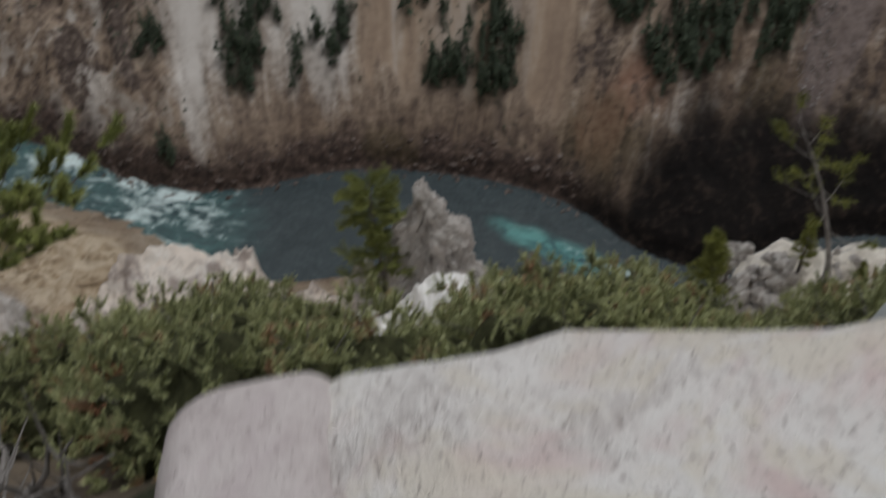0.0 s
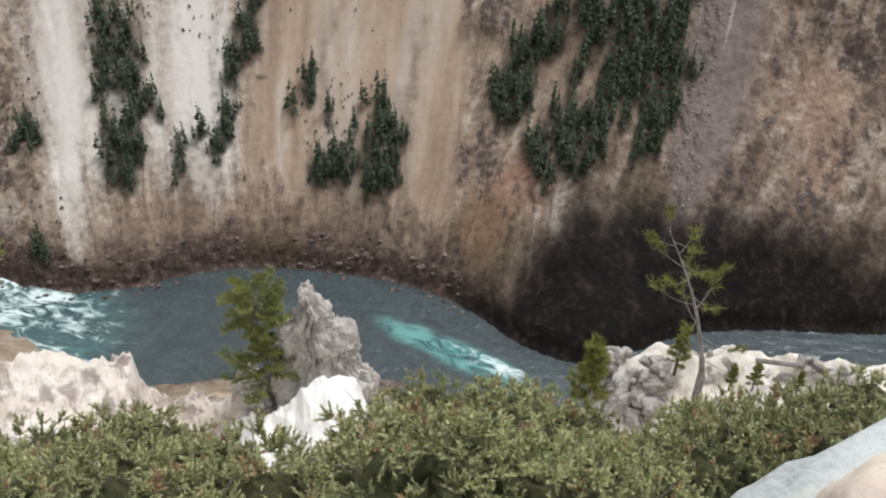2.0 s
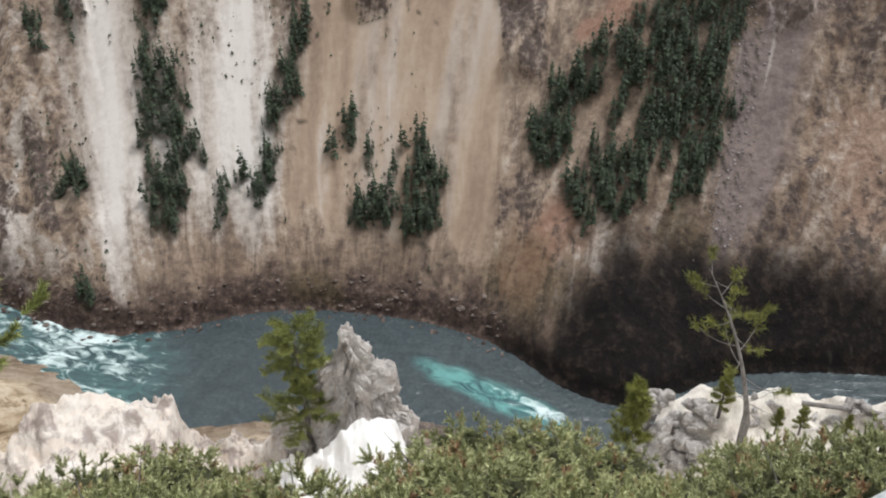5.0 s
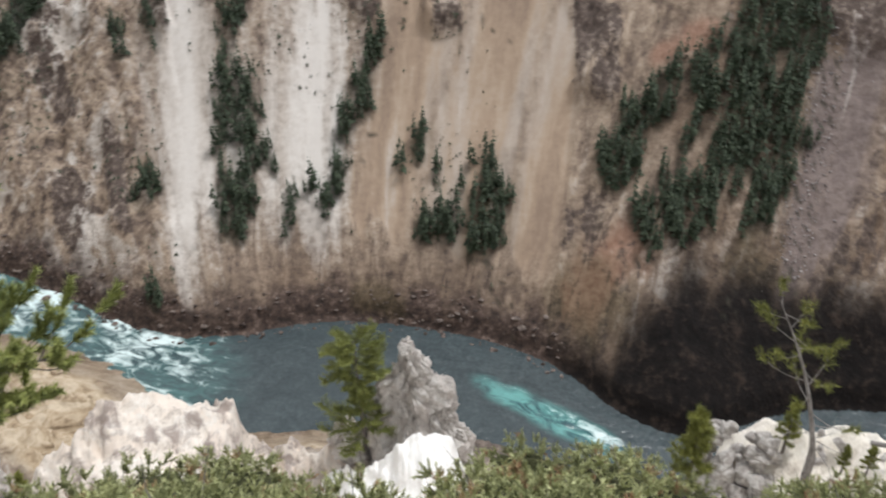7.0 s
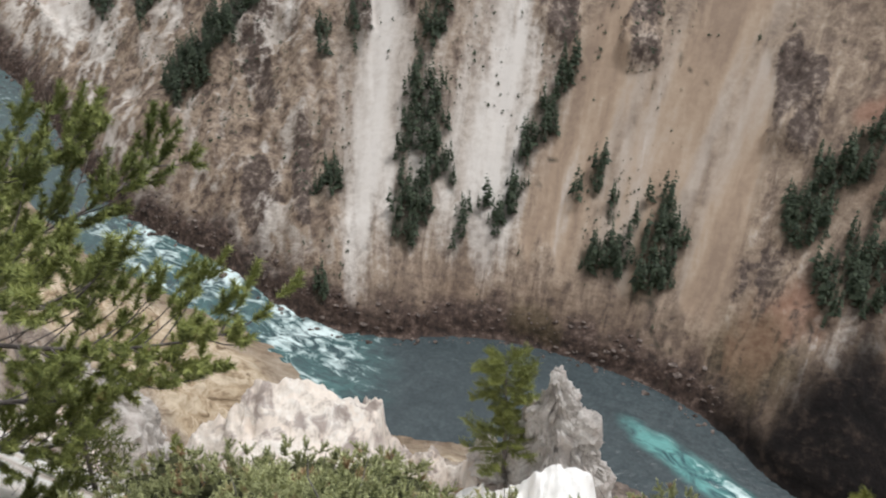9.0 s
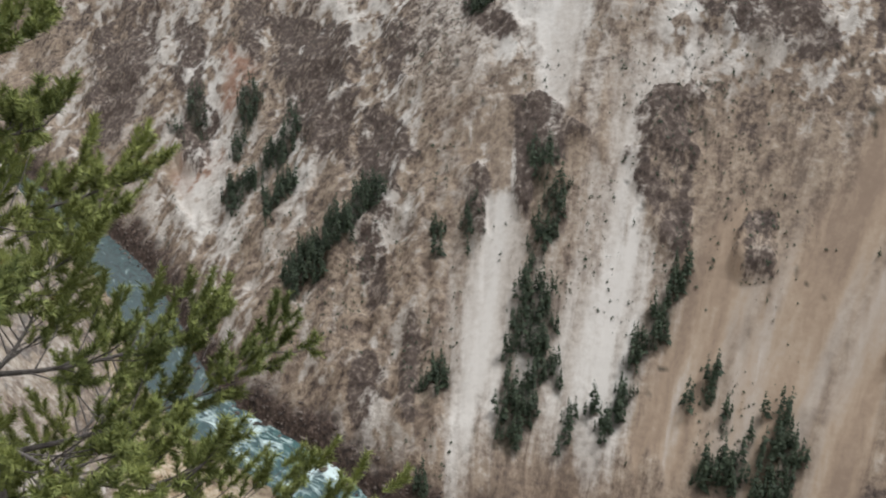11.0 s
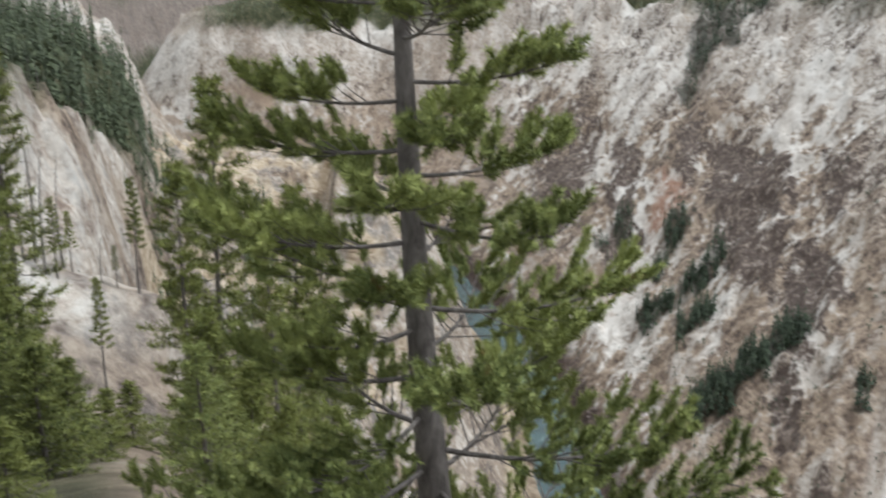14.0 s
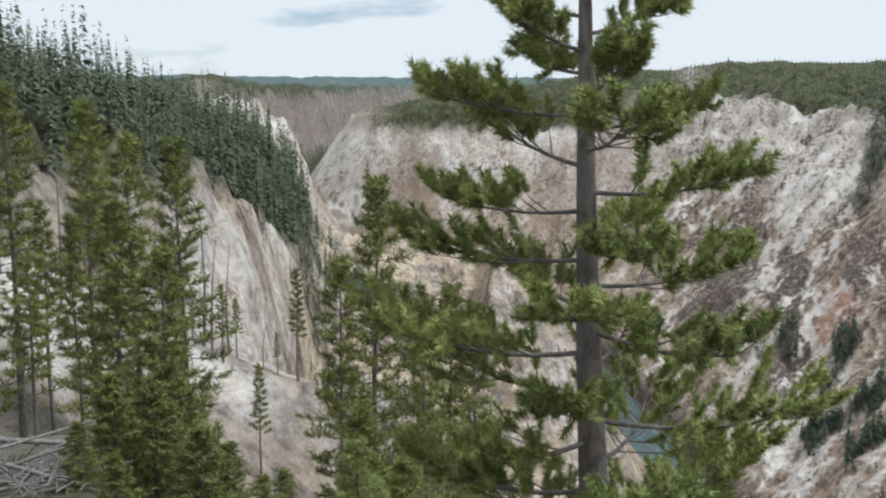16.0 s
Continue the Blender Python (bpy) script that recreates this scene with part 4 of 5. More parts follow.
def pine(name, seed, height, girth, first, reach, limbs, tuft, blades, width, needles, label, group="", lean=(0, 0), split=False, bark=None, bare=0.3, dead=6, twigs=7, lift=0.45, sag=0.25, spread=(25, 85), gap=0.75, back=1.1):
    """A pine at the origin: a trunk, its limbs and a crown of needle brushes. reach(u): length of the limbs at a share u of the height."""
    rng = np.random.default_rng(seed)
    top = empty(name, (0, 0, 0), label, "tree", group)
    u = np.linspace(0, 1, 22)
    axis = np.stack([lean[0] * u ** 1.5 + 0.004 * height * np.sin(u * 7 + seed), lean[1] * u ** 1.5 + 0.004 * height * np.cos(u * 5 + seed), u * height], -1)
    stem = Soup()
    stem.tube(np.vstack([axis[0] - (0, 0, 0.6), axis]), np.concatenate([[girth * 1.35], girth * (1 - 0.93 * u ** 0.9) * (1 + 0.35 * np.exp(-u * 22))]), 12)
    part("trunk", stem, bark or BARK, top)
    wood, green = Soup(), Soup()
    for k in range(limbs):
        w = first + (1 - first) * ((k + rng.uniform(0, 0.8)) / limbs) ** 0.9
        w = min(w, 0.985)
        i = min(int(w * 21), 20)
        p = axis[i] + (axis[i + 1] - axis[i]) * (w * 21 - i)
        turn = k * 2.39996 + rng.uniform(-0.5, 0.5)
        up = -0.12 + 0.42 * w ** 2
        head = unit(np.array((math.cos(turn), math.sin(turn), up + rng.normal(0, 0.08))))
        long = reach(w) * rng.uniform(0.7, 1.12)
        if split:
            wood, green = Soup(), Soup()
        if split:
            fan_bough(rng, p, head, long, sag * (1 - w), lift * (1.1 - w), girth * (0.14 - 0.09 * w), wood, green, tuft, blades, width, max(4, int(twigs * (0.45 + 0.25 * long))))
        else:
            bough(rng, p, head, long, sag * (1 - w), lift * (1.1 - w), girth * (0.19 - 0.12 * w), wood, green, tuft, blades, width, bare, max(3, int(twigs * (0.5 + long / (reach(0.5) + 1e-6) * 0.5))), spread=spread, gap=gap, back=back)
        if split:
            limb = part("branch", wood, BARK, top)
            part("needles", green, needles, limb, smooth=False)
    for k in range(dead):
        w = first * rng.uniform(0.35, 1.3)
        i = min(int(w * 21), 20)
        turn = rng.uniform(0, 6.283)
        head = unit(np.array((math.cos(turn), math.sin(turn), rng.uniform(-0.2, 0.2))))
        dry = Soup()
        bough(rng, axis[i], head, reach(first) * rng.uniform(0.4, 0.8), 0.3, 0.1, girth * 0.14, dry, None, tuft, 0, width, 0.3, 5)
        if split:
            part("dead_branch", dry, DEADWOOD, top, "bare grey dead branch")
        else:
            wood.add(np.concatenate(dry.v), np.concatenate([f for f in dry.f]))
    if not split:
        part("branchwork", wood, bark or BARK, top)
        part("crown", green, needles, top, smooth=False)
    return top


def place_thing(ob, x, y, turn=0.0, size=1.0, sink=0.1, z=None):
    ob.matrix_basis = pose(x, y, (on_ground(x, y) if z is None else z) - sink, 0, 0, turn) @ Matrix.Scale(size, 4)


def crag(name, bearing, r, top, radius, mat, label, seed, foot=None, taper=0.5, offset=(0, 0), jag=0.3, depth=1.0, fine=5):
    """A free-standing rock: a tapering body broken into blocks by cracks and roughened at three sizes.
    radius: half its width across the line of sight; depth: the other half as a share."""
    x, y = polar(bearing, r)
    base = (on_ground(x, y) if foot is None else foot) - 1.5
    h = top - base
    ball = bmesh.new()
    bmesh.ops.create_icosphere(ball, subdivisions=fine, radius=1)
    shift = Vector((seed * 7.3, seed * 3.1, seed * 1.7))
    for v in ball.verts:
        p = v.co.copy()
        w = (p.z + 1) / 2
        wide = (1 - p.z * p.z * 0.72) ** -0.5 if abs(p.z) < 0.999 else 1.0
        k = radius * (1 - taper * w) * min(wide, 1.8)
        v.co = Vector((p.x * k + offset[0] * w ** 1.5, p.y * k * depth + offset[1] * w ** 1.5, w * h))
    ball.normal_update()
    size = min(1.0, radius / 2.0)
    moved = []
    for v in ball.verts:
        q = v.co / size + shift
        warp = q + noise.noise_vector(q * 0.9) * 0.5 + noise.noise_vector(q * 2.7) * 0.14
        block = noise.cell(noise.voronoi(Vector((warp.x, warp.y, warp.z * 0.6)) * 0.75)[1][0] * 9.7)
        chip = noise.cell(noise.voronoi(warp * 2.2)[1][0] * 9.7)
        n1 = noise.fractal(q * 0.45, 0.7, 2.1, 6)
        n2 = abs(noise.noise(warp * 0.9)) + 0.5 * abs(noise.noise(warp * 2.1)) + 0.22 * abs(noise.noise(warp * 4.6)) + 0.08 * abs(noise.noise(warp * 9.5))
        d = 0.42 * (block - 0.4) + 0.16 * (chip - 0.4) + 0.6 * n1 + 0.14 * (0.75 - 1.6 * n2)
        w = min(max(v.co.z / h, 0), 1)
        here = min(1.0, 0.1 + (1 - taper * w) * radius * 0.8 / size)
        moved.append(v.co + v.normal * (d * size * here * jag / 0.3))
    for v, c in zip(ball.verts, moved):
        v.co = c
    for f in ball.faces:
        f.smooth = False
    me = bpy.data.meshes.new(name)
    ball.to_mesh(me)
    ball.free()
    me.materials.append(mat)
    ob = new(name, me)
    ob.matrix_basis = pose(x, y, base, 0, 0, -bearing)
    return tagged(ob, label, "rock")


def fan_bough(rng, start, heading, length, sag, lift, thick, wood, green, needle, blades, width, arms=11):
    """A pine bough that forks twice: flat, upturned fans of needle brushes."""
    u = np.linspace(0, 1, 8)
    side = unit(np.cross(heading, (0, 0, 1)))
    bend = rng.normal(0, 0.10)
    line = start + np.outer(u * length, heading) + np.outer(length * (-sag * u + lift * u ** 2.2), (0, 0, 1)) + np.outer(length * bend * u ** 2, side)
    wood.tube(line, thick * (1 - 0.85 * u) + 0.003, 6)
    at_, ax = [], []

    def brush(p, d, n):
        d = unit(d + (0, 0, 0.15))
        for j in range(n):
            at_.append(p + d * 0.05 * j + (0, 0, 0.004 * j * j))
            ax.append(unit(d + (0, 0, 0.06 * j)))

    for k in range(arms):
        w = 0.25 + 0.75 * (k + rng.uniform(0, 1)) / arms
        i = min(int(w * 7), 6)
        p = line[i] + (line[i + 1] - line[i]) * (w * 7 - i)
        tang = unit(line[i + 1] - line[i])
        reach = max(0.16, length * rng.uniform(0.28, 0.48) * (1.2 - 0.8 * w))
        td = unit(tang * rng.uniform(0.5, 1.1) + side * (-1 if k % 2 else 1) * rng.uniform(0.45, 1.0) + np.array((0, 0, rng.uniform(-0.2, 0.5))))
        tip = p + td * reach + np.array((0, 0, 0.18 * reach))
        wood.tube([p, (p + tip) / 2 - np.array((0, 0, 0.05 * reach)), tip], [thick * 0.30 + 0.002, thick * 0.2 + 0.0015, 0.002], 4)
        brush(tip - td * 0.16, td, 5)
        for j in range(max(2, int(reach / 0.17))):
            q = p + (tip - p) * rng.uniform(0.25, 0.95)
            sd = unit(td + rng.normal(0, 0.55, 3) + np.array((0, 0, 0.45)))
            n = rng.uniform(0.06, 0.17)
            wood.tube([q, q + sd * n], [0.003, 0.0015], 3)
            brush(q + sd * n * 0.4, sd, 3)
    brush(line[-1] - unit(line[-1] - line[-2]) * 0.12, unit(line[-1] - line[-2]), 3)
    tufts(green, np.array(at_), np.array(ax), needle, blades, width, rng, (30, 72), back=0.5)

# ---------------------------------------------------------------- outcrops on the slope below the lookout
WHITE_LABEL = "crumbling white and pinkish rock outcrop"
crag("rock_pinnacle", -1.2, 36, 169.4, 3.6, GREYROCK, "leaning grey rock pinnacle above the river", 3, foot=158.0, taper=0.76, offset=(-0.3, 0), jag=0.26, fine=6)
crag("rock_pinnacle", 0.9, 35.6, 166.7, 2.6, GREYROCK, "blunt grey shoulder beside the rock pinnacle", 4, foot=158, taper=0.7, jag=0.24, fine=6)
crag("rock_outcrop", -6.3, 35.6, 164.3, 1.8, GREYROCK, "pale grey ledge under the gnarled pine", 5, foot=157, taper=0.5, jag=0.34)
RIDGE_CREST = [(-33.5, 161.5), (-32, 163.2), (-29.5, 165.4), (-26.9, 166.9), (-24.5, 167.6), (-21.1, 167.3), (-18.5, 166.8), (-16.1, 166.5), (-15.0, 165.9), (-14.7, 164.0), (-13.8, 163.0), (-12.6, 161.6), (-11.7, 162.2), (-8.6, 162.1), (-6.6, 163.0), (-4.8, 162.8), (-3, 161.0)]


def rock_ridge(name, crest, front, back, r0, mat, label, seed, rough=1.0, lean=0.34, wander=1.2):
    """A ridge seen from above: crest heights by bearing at r0, a gentle broken slope towards the lookout and a steep far side."""
    lo, hi = crest[0][0], crest[-1][0]
    bs = np.linspace(lo, hi, int((hi - lo) * 9))
    vs = np.concatenate([np.linspace(-front, 0, 64), np.linspace(0, back, 22)[1:]])
    b, v = np.meshgrid(bs, vs, indexing="ij")
    r = r0 + v + wander * fbm(b / 2.2, 0 * b, seed, 3)
    x, y = r * np.sin(np.radians(b)), r * np.cos(np.radians(b))
    cb, cz = np.array(crest, float).T
    z = np.interp(b + 0.35 * fbm(b * 0.9, v / 3, seed + 1, 3), cb, cz)
    z = z + np.where(v < 0, lean * v - 0.05 * np.minimum(v + 5, 0) ** 2, -1.9 * v)
    fine = min(1.0, r0 / 30)
    rubble = 0.85 * fbm(x / 1.5 / fine, y / 1.5 / fine, seed + 3, 4, True) + 0.45 * fbm(x / 0.6 / fine, y / 0.6 / fine, seed + 6, 3, True)
    broken = 0.35 + 0.65 * ramp(fbm(x / 3 / fine, y / 3 / fine, seed + 7, 3) + 0.4 * ramp(v, -3, 0), -0.1, 0.45)
    z = z + rough * fine * (0.45 * fbm(x / 2.6 / fine, y / 2.6 / fine, seed + 5, 3) + (rubble - 0.35) * broken)
    z = z - 6 * ramp(np.minimum(b - lo, hi - b), 1.6, 0)
    ob = sheet(name, np.stack([x, y, z], -1).reshape(-1, 3), grid_quads(len(bs), len(vs))[:, ::-1], mat, {})
    return tagged(ob, label, "rock")


rock_ridge("rock_ridge", RIDGE_CREST, 11, 4, 36.4, RIDGEROCK, "jagged ridge of crumbling white and pinkish rock", 401)
rock_ridge("rock_ridge", [(-10.5, 161.0), (-8.4, 163.0), (-5.4, 163.5), (-3.8, 164.0), (-2.4, 164.8), (-0.6, 165.6), (1.0, 165.5), (2.0, 164.9), (2.8, 163.6), (5, 159.5)], 9, 1.5, 33.2, SNOWROCK, "bright white crumbling rock face below the pinnacle", 431, 0.75, 0.55, 0.5)
crag("rock_outcrop", -36.0, 47, 162.6, 4.6, GREYROCK, "weathered grey rock rib above the beach", 31, taper=0.7, jag=0.32)
crag("rock_outcrop", -39.5, 44, 163.5, 3.6, CHALK, WHITE_LABEL, 32, taper=0.7, jag=0.32)
rock_ridge("rock_shelf", [(21.6, 182.5), (22.6, 184.2), (24.3, 184.9), (26, 185.1), (28, 185.2), (30, 185.4), (33, 185.65), (36, 186.0), (40, 186.35), (44, 186.6), (47, 186.4)], 5, 1.5, 16.2, SHELFROCK, "flat shelf of crumbling white rock", 441, 0.45, 0.42, 0.3)


def block_mesh(seed):
    """An angular broken stone about one metre across."""
    rng = np.random.default_rng(seed)
    bm = bmesh.new()
    for p in rng.normal(0, 1, (26, 3)):
        d = Vector(p).normalized()
        cut = max(abs(d.x) * 1.15, abs(d.y) * 1.0, abs(d.z) * 1.3)
        bm.verts.new(d * (0.42 / cut * rng.uniform(0.8, 1.15)))
    hull = bmesh.ops.convex_hull(bm, input=bm.verts)
    bmesh.ops.delete(bm, geom=[v for v in hull["geom_interior"] if isinstance(v, bmesh.types.BMVert)], context="VERTS")
    bmesh.ops.bevel(bm, geom=bm.edges[:], offset=0.03, segments=1, affect="EDGES")
    me = bpy.data.meshes.new("block")
    bm.to_mesh(me)
    bm.free()
    me.materials.append(RUBBLE)
    return me


BLOCKS = [block_mesh(900 + k) for k in range(7)]


def broken_outcrop(crest, r0, count, sizes, label, seed):
    """Crumbled rock: angular blocks piled below a crest given by bearing and height."""
    rng = np.random.default_rng(seed)
    cb, cz = np.array(crest).T
    top = empty("rock_outcrop", at_crest(cb.mean(), r0, cz.min() - 1.4), label, "rock")
    origin = Vector(top.matrix_basis.translation)
    for k in range(count):
        b, down = rng.uniform(cb[0], cb[-1]), rng.uniform(0, 1) ** 1.3
        size = rng.uniform(*sizes) * (0.7 + 0.6 * down)
        z = float(np.interp(b, cb, cz)) - 0.42 * size - 1.6 * down
        x, y = polar(b, r0 - 1.0 * down + rng.normal(0, 0.12))
        block = new("block", BLOCKS[k % len(BLOCKS)])
        block.parent = top
        block.matrix_basis = Matrix.Translation(Vector((x, y, z)) - origin) @ pose(0, 0, 0, *rng.uniform(0, 360, 3)) @ Matrix.Diagonal((size, size * rng.uniform(0.7, 1.2), size * rng.uniform(0.7, 1.2), 1))
    return top


def at_crest(bearing, r, z):
    return (*polar(bearing, r), z)


GREY_LABEL = "crumbling grey rock at the edge of the white shelf"
broken_outcrop([(21.8, 184.5), (22.4, 185.4), (22.8, 185.7), (24.0, 185.7), (24.5, 185.0), (25.4, 185.5), (26.2, 185.55), (27.2, 185.3), (28.2, 184.8)], 15.3, 120, (0.28, 0.7), GREY_LABEL, 452)
broken_outcrop([(28.8, 185.1), (29.7, 185.45), (30.6, 185.6), (31.2, 185.75), (31.9, 185.5)], 15.8, 30, (0.2, 0.5), "low pale rock on the shelf's edge", 462)
broken_outcrop([(34.4, 185.85), (35.4, 186.25), (37.0, 186.4), (38.2, 186.3), (39.4, 186.4), (40.6, 186.4)], 15.9, 74, (0.24, 0.55), GREY_LABEL, 472)


def fallen_log(a, b, thick, seed, label="bleached grey fallen log"):
    rng = np.random.default_rng(seed)
    a, b = np.array(a, float), np.array(b, float)
    u = np.linspace(0, 1, 12)
    line = a + np.outer(u, b - a) + np.outer(np.sin(u * 5 + seed), (0, 0, 0.15 * thick)) 
    s = Soup()
    s.tube(line, thick * (1 - 0.45 * u) * (1 + rng.normal(0, 0.06, 12)), 9)
    for k in range(3):
        w = rng.uniform(0.2, 0.9)
        p = a + (b - a) * w
        s.tube([p, p + rng.normal(0, 1, 3) * thick * 2 + (0, 0, thick * 2.5)], [thick * 0.3, thick * 0.06], 5)
    ob = new("fallen_log", s.mesh("fallen_log", DEADWOOD))
    return tagged(ob, label, "log")


def at(bearing, dip, r):
    """The point at a bearing, a dip below the eye and a level distance from the lookout."""
    return (*polar(bearing, r), EYE_Z - r * math.tan(radians(dip)))


fallen_log(at(33.0, 41.9, 15.6), at(40.5, 40.6, 16.0), 0.055, 5)
fallen_log(at(36.5, 41.3, 15.8), at(44, 40.4, 16.6), 0.045, 6)

# the tree by the pinnacle, the leaning sapling and the small trees beside it
ob = pine("pine_tree", 21, 6.6, 0.13, 0.12, lambda w: 2.15 * (1.12 - 0.5 * w) * (0.72 + 0.45 * math.sin(9 * w + 0.6)), 60, 0.22, 20, 0.024, PINE_MID, "gnarled green pine beside the grey rock pinnacle", dead=5, twigs=10, bare=0.2, lean=(-0.3, 0))
x, y = polar(-5.1, 35.2)
place_thing(ob, x, y, 0, 1.0, z=EYE_Z - 35.2 * math.tan(radians(46.2)), sink=0)
ob = pine("pine_sapling", 22, 3.2, 0.06, 0.30, lambda w: 0.95 * (1.15 - 0.55 * w), 15, 0.15, 18, 0.016, SHRUB, "thin leaning pine sapling with sparse tufts", dead=6, twigs=3, bare=0.55, lean=(-1.2, 0.1), lift=0.8, bark=DEADWOOD)
x, y = polar(29.6, 14.3)
place_thing(ob, x, y, -28, 1.0, z=EYE_Z - 14.3 * math.tan(radians(43.7)), sink=0)
ob = pine("pine_sapling", 23, 1.7, 0.05, 0.05, lambda w: 0.50 * (1.15 - 0.85 * w), 34, 0.13, 20, 0.014, SHRUB, "small yellow-green conifer beside grey rock", dead=0, twigs=7, bare=0.2)
x, y = polar(21.4, 14.2)
place_thing(ob, x, y, 0, 1.0, z=EYE_Z - 14.2 * math.tan(radians(46.6)), sink=0)
# copies of the small conifer; those on the shelf stand in for low shrubs
for k, (b, dip, r, s) in enumerate([(31.8, 43.6, 14.6, 0.30), (33.4, 43.2, 14.9, 0.33), (36.4, 42.6, 14.6, 0.25), (-31.0, 44.6, 31, 0.75), (27.6, 43.4, 15.6, 0.55)]):
    c = copy_thing(ob, pose(*at(b, dip, r), 0, 0, 70 * k) @ Matrix.Scale(s, 4))

# ---------------------------------------------------------------- junipers under the wall
def juniper(seed, spread_x=0.85, tall=0.8, clumps=84, blades=5):
    """A domed bush: plumes of scaly sprays over a solid core, coloured dark as inner shade, that goes down to the
    slope.
    """
    rng = np.random.default_rng(seed)
    top = empty("juniper_bush", (0, 0, 0), "dense low green juniper with some brown twigs", "bush", "junipers below the wall")
    heart, leaves = Soup(), Soup()
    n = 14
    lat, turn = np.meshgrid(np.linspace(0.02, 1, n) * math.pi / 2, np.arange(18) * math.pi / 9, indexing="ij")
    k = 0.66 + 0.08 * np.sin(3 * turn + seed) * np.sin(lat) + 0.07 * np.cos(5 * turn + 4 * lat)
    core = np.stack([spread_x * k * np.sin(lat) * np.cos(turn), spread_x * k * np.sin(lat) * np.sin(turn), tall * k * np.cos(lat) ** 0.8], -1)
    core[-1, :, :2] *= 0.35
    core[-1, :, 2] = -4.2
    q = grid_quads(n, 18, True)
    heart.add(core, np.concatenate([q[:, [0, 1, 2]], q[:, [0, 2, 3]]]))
    sprigs, heads = [], []
    for j in range(clumps):
        a, u = j * 2.39996 + rng.uniform(-0.3, 0.3), ((j + 0.5) / clumps) ** 0.5
        w = u * math.pi / 2 * 0.98
        lump = 0.82 + 0.12 * math.sin(3 * a + seed) * u + 0.09 * math.sin(7 * w + 2 * a) + rng.uniform(-0.12, 0.10)
        c = np.array((math.cos(a) * math.sin(w) * spread_x * lump, math.sin(a) * math.sin(w) * spread_x * lump, tall * lump * math.cos(w) ** 0.8))
        out = unit(np.array((math.cos(a) * math.sin(w), math.sin(a) * math.sin(w), 0.45 + math.cos(w))))
        for k in range(6):
            way = unit(out + rng.normal(0, 0.55, 3) + (0, 0, 0.1))
            long = rng.uniform(0.09, 0.17)
            m = int(long / 0.013)
            q = (np.arange(m) + rng.uniform(0, 1, m)) / m
            droop = np.outer(q ** 2 * long * rng.uniform(-0.25, 0.15), (0, 0, 1))
            sprigs.append(c + np.outer(q * long, way) + droop + rng.normal(0, 0.006, (m, 3)) * (1.2 - q)[:, None])
            heads.append(np.tile(way, (m, 1)) + rng.normal(0, 0.15, (m, 3)))
    at_, ax = np.concatenate(sprigs), np.concatenate(heads)
    tufts(leaves, at_, ax, 0.042, blades, 0.0125, rng, (15, 62), back=0.4)
    # added closed dome whose dark colour stands in for the bush's shaded inside
    part("shade_core", heart, JUNIPER_SHADE, top)
    part("foliage", leaves, JUNIPER, top, smooth=False)
    for k in range(4):
        dry = Soup()
        a = rng.uniform(0, 6.283)
        p = np.array((math.cos(a) * 0.5 * spread_x, math.sin(a) * 0.5 * spread_x, tall * 0.7))
        d = unit(np.array((math.cos(a), math.sin(a), 1.2)) + rng.normal(0, 0.4, 3))
        dry.tube([p, p + d * 0.15 + rng.normal(0, 0.03, 3), p + d * rng.uniform(0.28, 0.42)], [0.007, 0.005, 0.001], 4)
        part("dead_twig", dry, DEADWOOD, top, "bare grey dead twig")
    return top


rng = np.random.default_rng(77)
kinds = [juniper(101, 0.85, 0.8), juniper(102, 0.78, 0.9), juniper(103, 0.95, 0.7), juniper(104, 0.82, 0.75)]
TALLS = [0.8, 0.9, 0.7, 0.75]
firsts, k = [], 0
for row, (r_row, count, lo, hi, lower, wide) in enumerate([(2.8, 8, -30, 32, 3.4, 0.66), (3.6, 12, -38, 46, 2.2, 0.66), (4.6, 16, -40, 50, 1.0, 0.6), (5.7, 24, -36, 54, 0.0, 0.50)]):
    for j in range(count):
        b = lo + (hi - lo) * (j + 0.5 * (row % 2) + rng.uniform(-0.2, 0.2)) / count
        r = r_row * rng.uniform(0.96, 1.05)
        if b < -27 and r_row < 4:
            continue
        x, y = polar(b, r)
        dip = float(np.interp(b, [-40, -26, -21, -17, -13, -11, -6.5, -1, 1.5, 5, 15, 20, 24.6, 28, 30.5, 34.3, 36.4, 38, 40.3, 54], [44.4, 44.4, 45.6, 46.0, 46.6, 49.4, 51.2, 50.8, 48.6, 46.8, 46.6, 46.4, 47.4, 46.6, 45.3, 44.2, 44.0, 42.8, 40.8, 39])) + 0.3 + lower + rng.uniform(-0.5, 1.6)
        size = wide * rng.uniform(0.88, 1.12)
        m = pose(x, y, max(EYE_Z - r * math.tan(radians(dip)) - TALLS[k % 4] * size, on_ground(x, y) - 0.15), 0, 0, rng.uniform(0, 360)) @ Matrix.Scale(size, 4)
        if k < 4:
            firsts.append(m)
        else:
            copy_thing(kinds[k % 4], m)
        k += 1
for bush, m in zip(kinds, firsts):
    bush.matrix_basis = m

# bare twigs on the brown ground beside the bushes, and a withered tuft
def on_slope(bearing, r, up=0.0):
    x, y = polar(bearing, r)
    return np.array((x, y, on_ground(x, y) + up))


